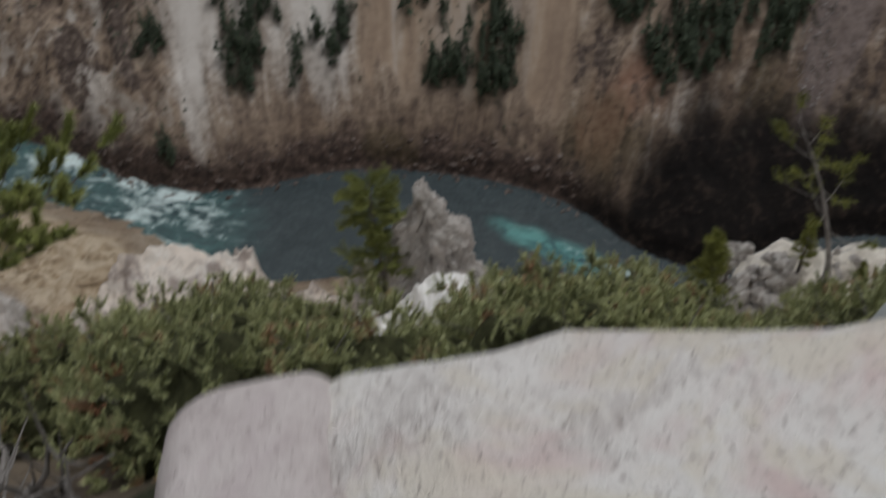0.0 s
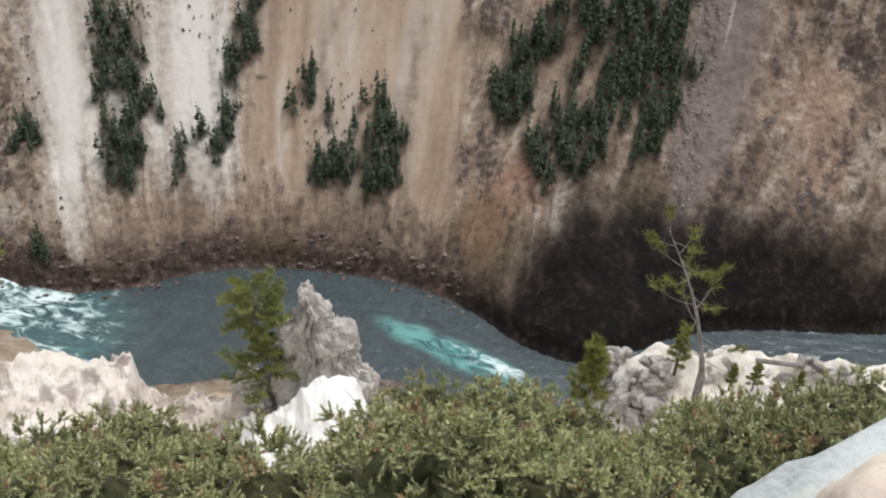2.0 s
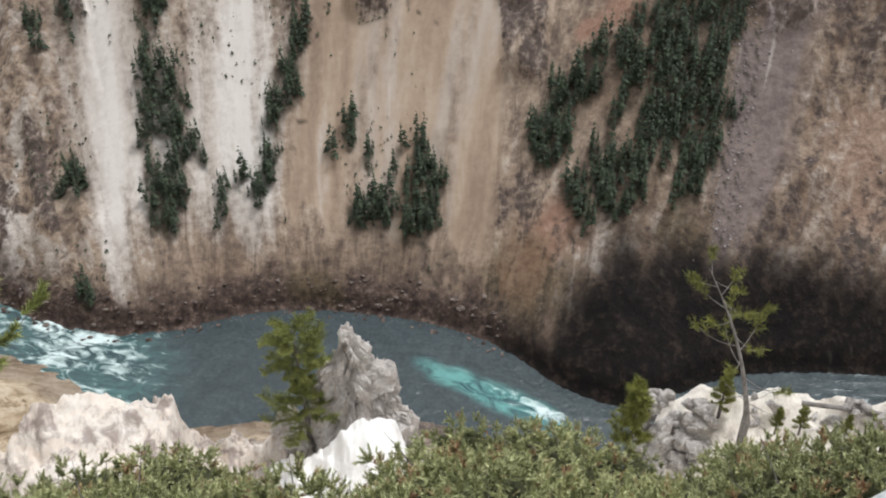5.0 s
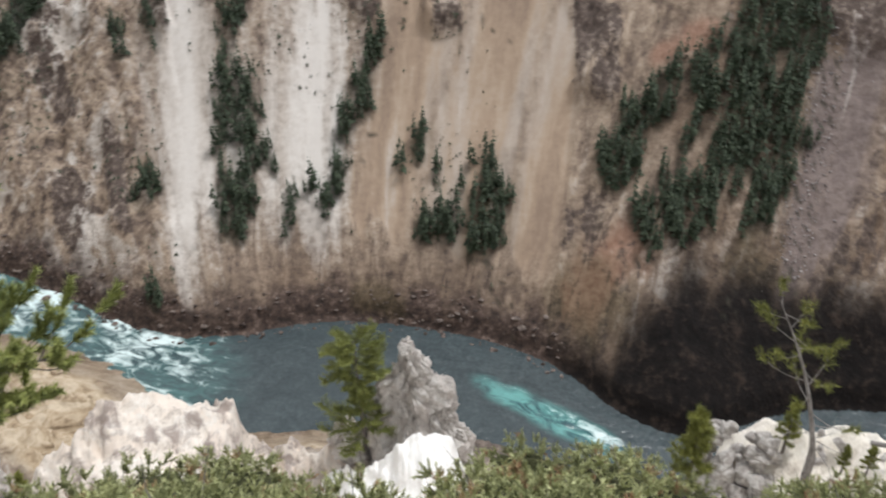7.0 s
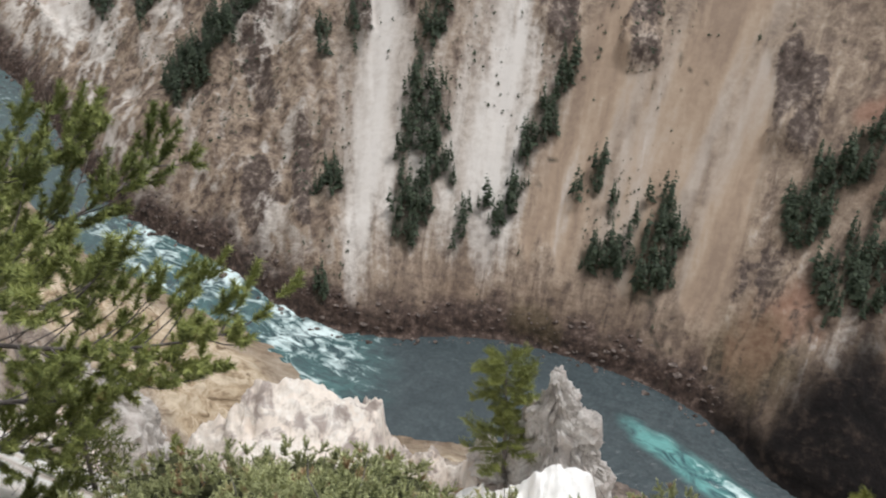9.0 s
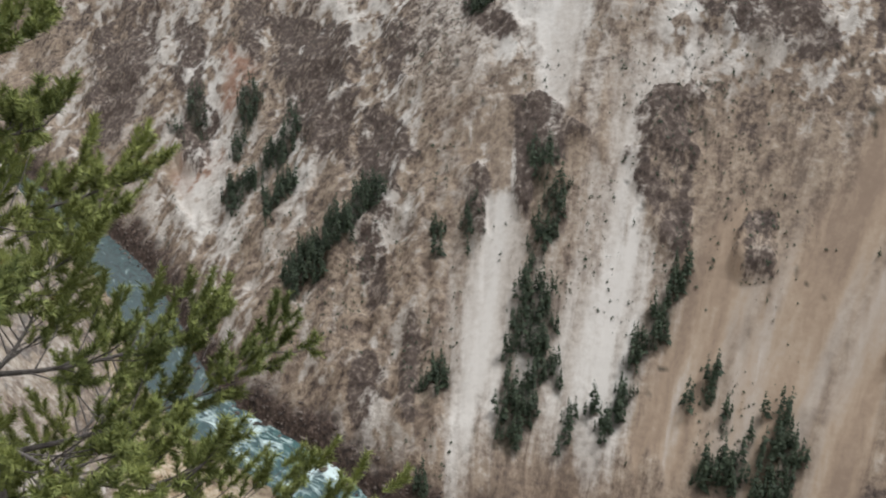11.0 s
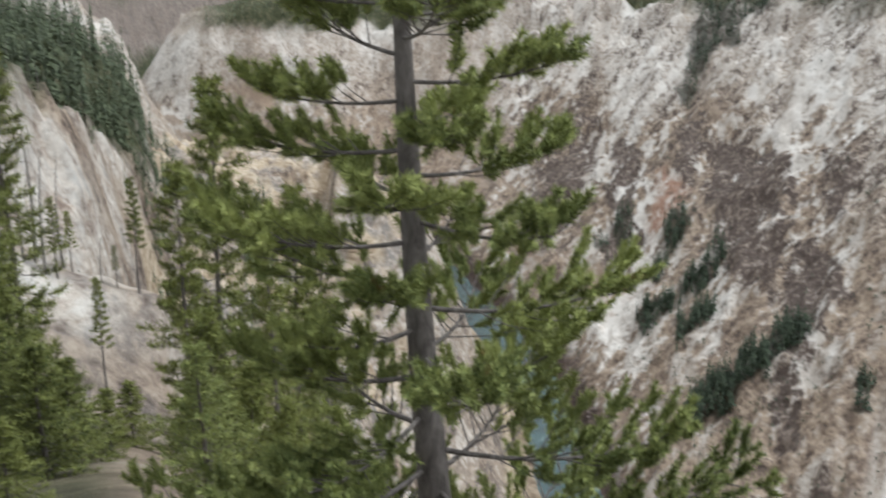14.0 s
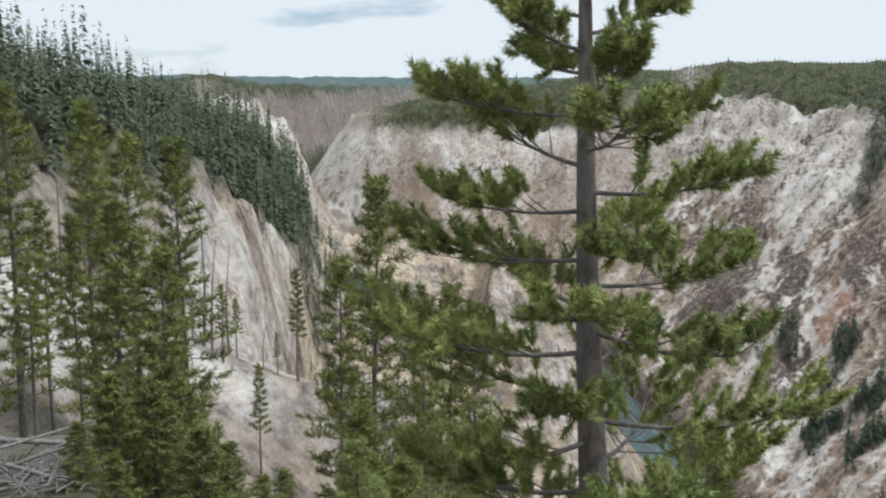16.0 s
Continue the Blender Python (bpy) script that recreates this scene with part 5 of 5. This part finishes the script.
for k, (b0, r0, b1, r1, up) in enumerate([(-41, 2.3, -37, 3.1, 0.5), (-44, 2.2, -36, 2.5, 0.12), (-35, 2.5, -39, 2.2, 0.3), (-38, 2.9, -33, 2.7, 0.35), (-33, 2.1, -40, 2.0, 0.1)]):
    rng_b = np.random.default_rng(300 + k)
    a, b = on_slope(b0, r0, 0.02), on_slope(b1, r1, up)
    twig = Soup()
    u = np.linspace(0, 1, 7)
    line = a + np.outer(u, b - a) + rng_b.normal(0, 0.03, (7, 3)) * np.minimum(u, 1 - u)[:, None] * 3
    twig.tube(line, 0.020 * (1 - 0.75 * u), 7)
    for j in range(5):
        i = 1 + j
        d = unit(unit(b - a) + rng_b.normal(0, 0.6, 3) + (0, 0, 0.3))
        twig.tube([line[i], line[i] + d * 0.12, line[i] + d * rng_b.uniform(0.2, 0.34) + (0, 0, 0.03)], [0.008, 0.006, 0.002], 5)
    tagged(new("dead_branch", twig.mesh("dead_branch", DEADWOOD)), "bleached forked dead branch on brown soil", "branch")
tuft = empty("withered_tuft", on_slope(-27.5, 3.2, 0.35), "rust brown withered juniper tuft among green bushes", "bush")
rng_b = np.random.default_rng(311)
brush_ = Soup()
heads = rng_b.normal(0, 1, (150, 3)) * (0.12, 0.12, 0.14)
tufts(brush_, heads, heads + (0, 0, 0.15), 0.035, 14, 0.012, rng_b, (15, 60), back=2.0)
part("foliage", brush_, RUSTLEAF, tuft, smooth=False)

# ---------------------------------------------------------------- the lookout's parapet of rough stones
LIMESTONE = stone_material("pale_rough_stone", (0.42, 0.36, 0.34), (0.90, 0.86, 0.83), (0.96, 0.945, 0.92), 3.0, pits=0.75, depth=0.03, tints=((0.76, 0.58, 0.56), (0.84, 0.77, 0.66)), grain=3.0)
BLUESTONE = stone_material("blue_grey_stone", (0.30, 0.32, 0.33), (0.52, 0.55, 0.55), (0.66, 0.68, 0.67), 3.0, pits=0.2, depth=0.010, tints=((0.58, 0.57, 0.50),), grain=2.5)
PINKSTONE = stone_material("pinkish_stone", (0.36, 0.30, 0.30), (0.60, 0.54, 0.53), (0.72, 0.67, 0.65), 3.0, pits=0.3, depth=0.012, tints=((0.55, 0.46, 0.48),), grain=2.5)
STAINED = stone_material("yellow_stained_stone", (0.50, 0.40, 0.36), (0.72, 0.62, 0.52), (0.84, 0.76, 0.60), 2.2, pits=0.3, depth=0.008)


def wall_stone(parent, centre, size, mat, seed, label, turn=0.0):
    """A rounded, uneven block."""
    n = 26
    u, a = np.meshgrid(np.linspace(-1, 1, n), np.arange(48) * 2 * math.pi / 48, indexing="ij")
    lat = np.arcsin(np.clip(u, -1, 1))
    sgn = lambda v, p: np.sign(v) * np.abs(v) ** p
    x, y, z = sgn(np.sin(lat), 0.4), sgn(np.cos(lat), 0.45) * sgn(np.cos(a), 0.42), sgn(np.cos(lat), 0.4) * sgn(np.sin(a), 0.42)
    P = np.stack([x * size[0], y * size[1], z * size[2]], -1).reshape(-1, 3) / 2
    for i, p in enumerate(P):
        v = Vector(p)
        k = 0.035 * noise.fractal(v * 3.2 + Vector((seed * 5.1, 0, 0)), 0.9, 2.0, 3) + 0.012 * noise.fractal(v * 13 + Vector((seed, 0, 0)), 0.9, 2.0, 3)
        P[i] = np.array(v + v.normalized() * k)
    s = Soup()
    q = grid_quads(n, 48, True)
    s.add(P, np.concatenate([q[:, [0, 1, 2]], q[:, [0, 2, 3]]]))
    ob = part("stone", s, mat, parent, label)
    ob.matrix_basis = pose(*centre, 0, 0, turn)
    return ob


wall = empty("stone_parapet", (0, 0.5, 198.25), "low parapet of rough pale and grey stones", "wall")
wall_stone(wall, (0.29, -0.06, 0.36), (1.06, 0.60, 0.68), LIMESTONE, 1, "large pale pitted capstone", 2.5)
wall_stone(wall, (-0.20, -0.075, 0.35), (0.24, 0.53, 0.70), PINKSTONE, 2, "pinkish grey stone", 2)
wall_stone(wall, (0.92, 0.33, 0.24), (0.70, 0.36, 0.60), BLUESTONE, 3, "blue-grey smooth stone", 16)
wall_stone(wall, (1.0, 0.06, 0.37), (0.64, 0.66, 0.68), STAINED, 4, "yellow and pink stained stone", 12)
wall_stone(wall, (0.30, 0.0, -0.12), (0.9, 0.5, 0.4), PINKSTONE, 6, "pinkish grey stone")
wall_stone(wall, (-0.22, -0.08, -0.14), (0.22, 0.45, 0.4), BLUESTONE, 7, "blue-grey smooth stone")

# ---------------------------------------------------------------- the near pine and its neighbours
def near_reach(w):
    z = 11.0 * w   # height above the foot
    return float(np.interp(z, [0, 1.6, 2.3, 3.2, 4.8, 6.4, 8.0, 8.7, 9.3, 11.0], [1.1, 2.0, 2.7, 3.0, 2.0, 1.5, 1.3, 0.95, 0.68, 0.25]))


def standing(b, r, dip, tall, s, turn):
    """A place on the ground, and the scale at which the tip comes to the dip, within limits."""
    x, y = polar(b, r)
    z = on_ground(x, y)
    k = min(max((EYE_Z - r * math.tan(radians(dip)) - z) / tall, 0.6 * s), 1.5 * s)
    return pose(x, y, z - 0.1, 0, 0, turn) @ Matrix.Diagonal(((k + s) / 2, (k + s) / 2, k, 1))


def stand(ob, b, r, dip, tall, s, turn):
    ob.matrix_basis = standing(b, r, dip, tall, s, turn)


tree = pine("pine_tree", 51, 11.0, 0.235, 0.04, near_reach, 66, 0.085, 40, 0.0118, PINE, "tall green pine with a bare grey-brown trunk and open boughs", split=True, bare=0.26, dead=22, twigs=23, lean=(-0.49, -0.23))
place_thing(tree, -6.08, 5.63, 20, z=191.6, sink=0)
broad = pine("pine_tree", 52, 22.0, 0.26, 0.12, lambda w: 3.6 * (1.12 - w) ** 0.75 * (0.85 + 0.2 * math.sin(17 * w)), 95, 0.50, 11, 0.06, PINE_MID, "tall olive green lodgepole pine on the slope", dead=10, twigs=8, bare=0.25)
stand(broad, -56.8, 50, 5.6, 22, 1.0, 30)
slim = pine("pine_tree", 53, 17.0, 0.17, 0.42, lambda w: 1.7 * (1.1 - 0.8 * w), 46, 0.42, 13, 0.045, PINE_MID, "slender lodgepole pine with a bare lower trunk", dead=12, twigs=6, bare=0.3)
stand(slim, -61.0, 89, 11.0, 17, 0.8, 0)
dense = pine("young_pine", 54, 9.0, 0.13, 0.03, lambda w: 2.3 * (1.08 - w) ** 0.8, 70, 0.30, 9, 0.055, PINE_MID, "bushy young dark green pine", dead=0, twigs=9, bare=0.12)
stand(dense, -69.2, 33, 15.5, 9, 1.0, 0)


def more(ob, rows):
    """Copies by bearing, level distance, dip of the tip, height and usual scale of the first, and turn."""
    for b, r, dip, tall, s, turn in rows:
        copy_thing(ob, standing(b, r, dip, tall, s, turn))


more(broad, [(-58.9, 47, 10.2, 22, 0.72, 100), (-54.0, 45, 13.0, 22, 0.62, 200), (-70.6, 42, 3.1, 22, 0.80, 160), (-67.7, 62, 3.4, 22, 0.95, 250), (-72.4, 70, 1.3, 22, 1.0, 10), (-76.4, 60, 0.4, 22, 1.0, 300), (-52.4, 50, 11.8, 22, 0.78, 20), (-50.7, 57, 13.4, 22, 0.85, 140), (-71.6, 40, 6.6, 22, 0.85, 330), (-69.2, 37, 9.2, 22, 0.78, 120)])
more(slim, [(-63.4, 76, 12.2, 17, 0.85, 60), (-62.2, 90, 13.2, 17, 0.5, 130), (-74.9, 62, -1.2, 17, 1.25, 60), (-73.4, 66, -0.2, 17, 1.2, 210), (-65.3, 88, 9.0, 17, 0.9, 0), (-64.5, 91, 10.5, 17, 0.8, 45), (-75.9, 52, 3.0, 17, 1.0, 15)])
more(dense, [(-66.4, 36, 18.5, 9, 0.9, 40), (-59.6, 24, 19.9, 9, 0.62, 80), (-71.8, 30, 17.5, 9, 0.9, 10), (-62.6, 40, 23.2, 9, 0.8, 170), (-37.5, 15, 23.5, 9, 0.4, 20), (-51.5, 28, 21.5, 9, 0.7, 120), (-74.6, 26, 20.5, 9, 0.5, 220), (-57.0, 33, 21.0, 9, 0.8, 60),
             (-48.6, 20, 25.0, 9, 0.6, 33), (-54.3, 25, 23.5, 9, 0.6, 77)])
more(dense, [(-70.4, 27, 12.8, 9, 1.15, 45), (-68.0, 25.5, 16.0, 9, 1.0, 190), (-66.3, 29, 19.5, 9, 0.9, 280), (-72.6, 28, 15.5, 9, 1.0, 310), (-71.2, 14, 23.5, 9, 0.4, 95), (-57.9, 38, 14.5, 9, 1.25, 15), (-55.6, 36, 18.0, 9, 1.15, 205), (-53.6, 33, 20.5, 9, 0.9, 130), (-64.2, 31, 20.5, 9, 0.6, 250), (-73.6, 17, 22.0, 9, 0.42, 5)])
bushy = pine("young_pine", 55, 5.5, 0.09, 0.02, lambda w: 1.5 * (1.06 - w) ** 0.8, 64, 0.16, 16, 0.017, PINE, "bright green bushy young pine on the slope", dead=0, twigs=8, bare=0.1, lift=0.9)
stand(bushy, -60.0, 15.5, 20.0, 5.5, 1.0, 0)
more(bushy, [(-53.2, 16.5, 25.5, 5.5, 0.8, 110), (-56.8, 13.5, 26.5, 5.5, 0.7, 230)])


def snag(seed, height):
    rng = np.random.default_rng(seed)
    s = Soup()
    u = np.linspace(0, 1, 12)
    line = np.stack([0.05 * height * u ** 2, 0.02 * height * np.sin(4 * u), u * height - 0.5], -1)
    s.tube(line, 0.011 * height * (1 - 0.93 * u) + 0.01, 7)
    for k in range(26):
        w = rng.uniform(0.25, 0.97)
        turn = rng.uniform(0, 6.283)
        p = np.array([np.interp(w, u, line[:, i]) for i in range(3)])
        d = np.array((math.cos(turn), math.sin(turn), rng.uniform(-0.5, 0.1)))
        n = rng.uniform(0.5, 1.5) * (1.2 - w)
        s.tube([p, p + d * n * 0.5, p + d * n - (0, 0, 0.25 * n)], [0.035, 0.022, 0.005], 4)
    ob = new("dead_tree", s.mesh("dead_tree", DEADWOOD))
    return tagged(ob, "bare grey dead tree on the slope", "tree", "dead trees")


first_snag = snag(61, 15)
stand(first_snag, -66.4, 90, 6.3, 15, 1.0, 0)
for b, r, dip, s, turn in [(-65.9, 88, 8.5, 0.9, 80), (-69.8, 90, 6.2, 0.9, 200), (-64.9, 91, 8.9, 0.8, 140), (-74.0, 85, 3.0, 1.0, 30), (-67.0, 92, 9.5, 0.8, 300), (-63.0, 90, 14.5, 0.5, 100),
                           (-64.2, 268, 5.2, 1.0, 20), (-65.4, 262, 4.6, 1.1, 70), (-66.3, 250, 4.9, 1.0, 150), (-62.8, 280, 6.2, 0.9, 220), (-65.0, 240, 7.0, 0.9, 310), (-66.8, 235, 6.2, 1.0, 190)]:
    copy_thing(first_snag, standing(b, r, dip, 15, s, turn))

# a heap of bleached logs and brushwood on the slope
rng = np.random.default_rng(72)
for k in range(9):
    b0, r0, turn = rng.uniform(-77.4, -74.6), rng.uniform(27, 33), rng.uniform(0, 3.14)
    mid_ = on_slope(b0, r0, 0.12 + 0.16 * k)
    half_ = np.array((math.cos(turn), math.sin(turn), rng.uniform(-0.25, 0.25))) * rng.uniform(0.9, 2.2)
    fallen_log(mid_ - half_, mid_ + half_, rng.uniform(0.05, 0.11), 70 + k)
brushwood = Soup()
for k in range(170):
    p = on_slope(rng.uniform(-78.5, -73.6), rng.uniform(25, 36), rng.uniform(0, 0.5))
    d = unit(rng.normal(0, 1, 3) * (1, 1, 0.5))
    brushwood.tube([p, p + d * 0.5 + (0, 0, 0.1), p + d * rng.uniform(0.8, 1.6)], [0.028, 0.018, 0.004], 4)
tagged(new("brushwood", brushwood.mesh("brushwood", DEADWOOD)), "tangled dead brushwood under the bleached logs", "brushwood", kind="stuff")


def spire(soup, x, y, z, tall, rng, blades=60, wide=0.17, fat=0.2):
    """A small distant conifer: drooping sprays round a stem, wider below, with a bare foot and an uneven outline."""
    n = blades
    w = rng.uniform(0.06, 1, n) ** 0.85
    turn = rng.uniform(0, 6.283, n)
    lobes = 1 + 0.25 * np.sin(w * rng.uniform(14, 30) + turn)
    rad = tall * wide * (1.03 - w) ** 0.75 * rng.uniform(0.4, 1.15, n) * lobes + 0.015 * tall
    c, s = np.cos(turn), np.sin(turn)
    lean = rng.normal(0, 0.02, 2) * tall
    stem = np.stack([x + lean[0] * w, y + lean[1] * w, z + tall * (w * 0.95 + 0.04)], -1)
    root = stem + np.stack([c * rad * 0.15, s * rad * 0.15, 0 * s], -1)
    tip = stem + np.stack([c * rad, s * rad, -rad * rng.uniform(0.1, 0.7, n)], -1)
    sidev = np.stack([-s, c, 0.3 * c], -1) * (rad * fat + 0.008 * tall)[:, None]
    tri = np.stack([root - sidev, root + sidev, tip], 1).reshape(-1, 3)
    soup.add(tri, np.arange(3 * n).reshape(-1, 3))
    soup.add([(x - 0.012 * tall, y, z - 1), (x + 0.012 * tall, y, z - 1), (x + lean[0], y + lean[1], z + 0.93 * tall)], [(0, 1, 2)])


rng = np.random.default_rng(5)
wood_soup, shrub_soup = Soup(), Soup()
mask = np.where(across & (gr < 1400), cover["wood"], 0)
cell = np.gradient(radii)[:, None] * gr * np.radians(0.19)
ii, jj = np.nonzero((mask > 0.45) & (rng.uniform(0, 1, mask.shape) < np.minimum(cell * 0.42, 0.8)))
def scattered(i, j):
    """A chance point within a cell of the ground."""
    i, j = min(i, len(radii) - 2), min(j, len(bearings) - 2)
    r = radii[i] + rng.uniform() * (radii[i + 1] - radii[i])
    b = bearings[j] + rng.uniform(-0.5, 1.5) * (bearings[j + 1] - bearings[j])
    x, y = r * math.sin(b), r * math.cos(b)
    return x, y, on_ground(x, y)


for i, j in zip(ii, jj):
    x, y, z = scattered(i, j)
    spire(wood_soup, x, y, z - 0.3, 4 + 8 * rng.uniform() ** 1.6, rng, 34, 0.2, 0.42)
ii, jj = np.nonzero(across & (gr < 900) & (smooth_z < 175) & (mask < 0.4) & (cover["wet_or_shade"] < 0.2) & (bank > 12) & (rng.uniform(0, 1, mask.shape) < np.minimum(cell * 0.0008 * (1 - 0.93 * scree), 0.2)))
for i, j in zip(ii, jj):
    x, y, z = scattered(i, j)
    spire(wood_soup, x, y, z - 0.3, 1.2 + 3.5 * rng.uniform() ** 2, rng, 26, 0.26, 0.45)
ii, jj = np.nonzero(across & (gr < 700) & (smooth_z < 150) & (bank > 8) & (cover["wet_or_shade"] < 0.2) & (deg < 12) & (rng.uniform(0, 1, mask.shape) < np.minimum(cell * 0.9 * ramp(fbm(gx / 16, gz / 16, 140, 4), 0.0, 0.5) * (0.4 + ramp(deg, -14, -9) * ramp(deg, 4, -1)) * ramp(deg, 6, 0), 0.3)))
for i, j in zip(ii, jj):
    x, y, z = scattered(i, j)
    spire(shrub_soup, x, y, z - 0.1, 0.4 + 1.5 * rng.uniform() ** 2, rng, 9, 0.7, 0.5)
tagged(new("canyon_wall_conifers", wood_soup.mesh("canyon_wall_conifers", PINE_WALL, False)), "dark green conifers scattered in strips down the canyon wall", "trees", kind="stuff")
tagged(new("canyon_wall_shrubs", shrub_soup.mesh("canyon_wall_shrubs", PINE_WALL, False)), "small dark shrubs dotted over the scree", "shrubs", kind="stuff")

# plateau forest beyond the far rim, and the woods on the near rim
plateau = Soup()
for k in range(26000):
    b, r = rng.uniform(-72, -12), 560 * (1750 / 560) ** rng.uniform(0, 1)
    i, j = int(np.searchsorted(radii, r)) - 1, int(np.searchsorted(bearings, radians(b))) - 1
    if (across[i, j] or r > 1250) and gz[i, j] > (40 if r > 1250 else 110) and forest[i, j] > 0.5:
        spire(plateau, gx[i, j], gy[i, j], gz[i, j] - 1, rng.uniform(3, 7.5) * (1.0 if r > 800 else 1.3), rng, 18, 0.36, 0.5)
tagged(new("plateau_forest", plateau.mesh("plateau_forest", PINE_FAR, False)), "dark conifer forest along the plateau rim", "forest", kind="stuff")

rim_wood = Soup()
for k in range(2900):
    b, r = rng.uniform(-92, -59), math.sqrt(rng.uniform(120 ** 2, 640 ** 2))
    i, j = int(np.searchsorted(radii, r)) - 1, int(np.searchsorted(bearings, radians(max(b, -83.9)))) - 1
    if forest[i, j] < 0.4 and b > -83:
        continue
    x, y = polar(b, r)
    spire(rim_wood, x, y, on_ground(x, y) - 0.6, 8 + 18 * rng.uniform() ** 0.9, rng, 80, 0.105)
ii, jj = np.nonzero((~across) & (gr > 110) & (gr < 430) & (deg < -50) & (smooth_z > 50) & (rng.uniform(0, 1, mask.shape) < 0.2 * ramp(fbm(gx / 18, gy / 18, 191, 3), -0.05, 0.3) * cell))
for i, j in zip(ii, jj):
    x, y, z = scattered(i, j)
    spire(rim_wood, x, y, z - 0.4, rng.uniform(5, 13), rng, 56, 0.17)
tagged(new("rim_forest", rim_wood.mesh("rim_forest", PINE_FAR, False)), "dense dark lodgepole forest on the near rim", "forest", kind="stuff")

# boulders along the far bank
boulders = Soup()
ico = bmesh.new()
bmesh.ops.create_icosphere(ico, subdivisions=1, radius=1)
ico_v = np.array([v.co[:] for v in ico.verts])
ico_f = np.array([[v.index for v in f.verts] for f in ico.faces])
ico.free()
ii, jj = np.nonzero(across & (gr < 620) & (bank < 8) & (bank > -4) & (deg < 11) & (rng.uniform(0, 1, mask.shape) < np.minimum(cell * 0.3, 0.7)))
for i, j in zip(ii, jj):
    s = 0.2 + 1.0 * rng.uniform(0, 1) ** 4
    v = ico_v * (1 + rng.normal(0, 0.26, (len(ico_v), 1))) * rng.uniform((0.6, 0.6, 0.4), (1.3, 1.3, 0.8)) * s
    boulders.add(v + (gx[i, j], gy[i, j], max(gz[i, j], -0.1) + 0.1 * s), ico_f)
tagged(new("bank_boulders", boulders.mesh("bank_boulders", stone_material("river_boulder", (0.018, 0.015, 0.014), (0.075, 0.056, 0.050), (0.30, 0.25, 0.22), 0.5), False)), "dark brown and grey boulders along the river bank", "boulders", kind="stuff")

# loose stones in the chute beside the wood, and a few on the open slope
stones = Soup()
ii, jj = np.nonzero(across & (gr < 420) & (smooth_z > 22) & (rng.uniform(0, 1, mask.shape) < np.minimum(cell * (2.2 * stony + 0.012 * ramp(deg, 20, 24) * ramp(deg, 36, 32)), 0.95)))
for i, j in zip(ii, jj):
    x, y, z = scattered(i, j)
    s = 0.12 + 0.36 * rng.uniform(0, 1) ** 2.5
    v = ico_v * (1 + rng.normal(0, 0.26, (len(ico_v), 1))) * rng.uniform((0.7, 0.7, 0.6), (1.5, 1.5, 1.1)) * s
    stones.add(v + (x, y, z + 0.25 * s), ico_f)
tagged(new("chute_stones", stones.mesh("chute_stones", stone_material("chute_stone", (0.07, 0.06, 0.058), (0.21, 0.188, 0.185), (0.46, 0.43, 0.42), 0.5), False)), "loose grey stones strewn down a scree chute", "stones", kind="stuff")
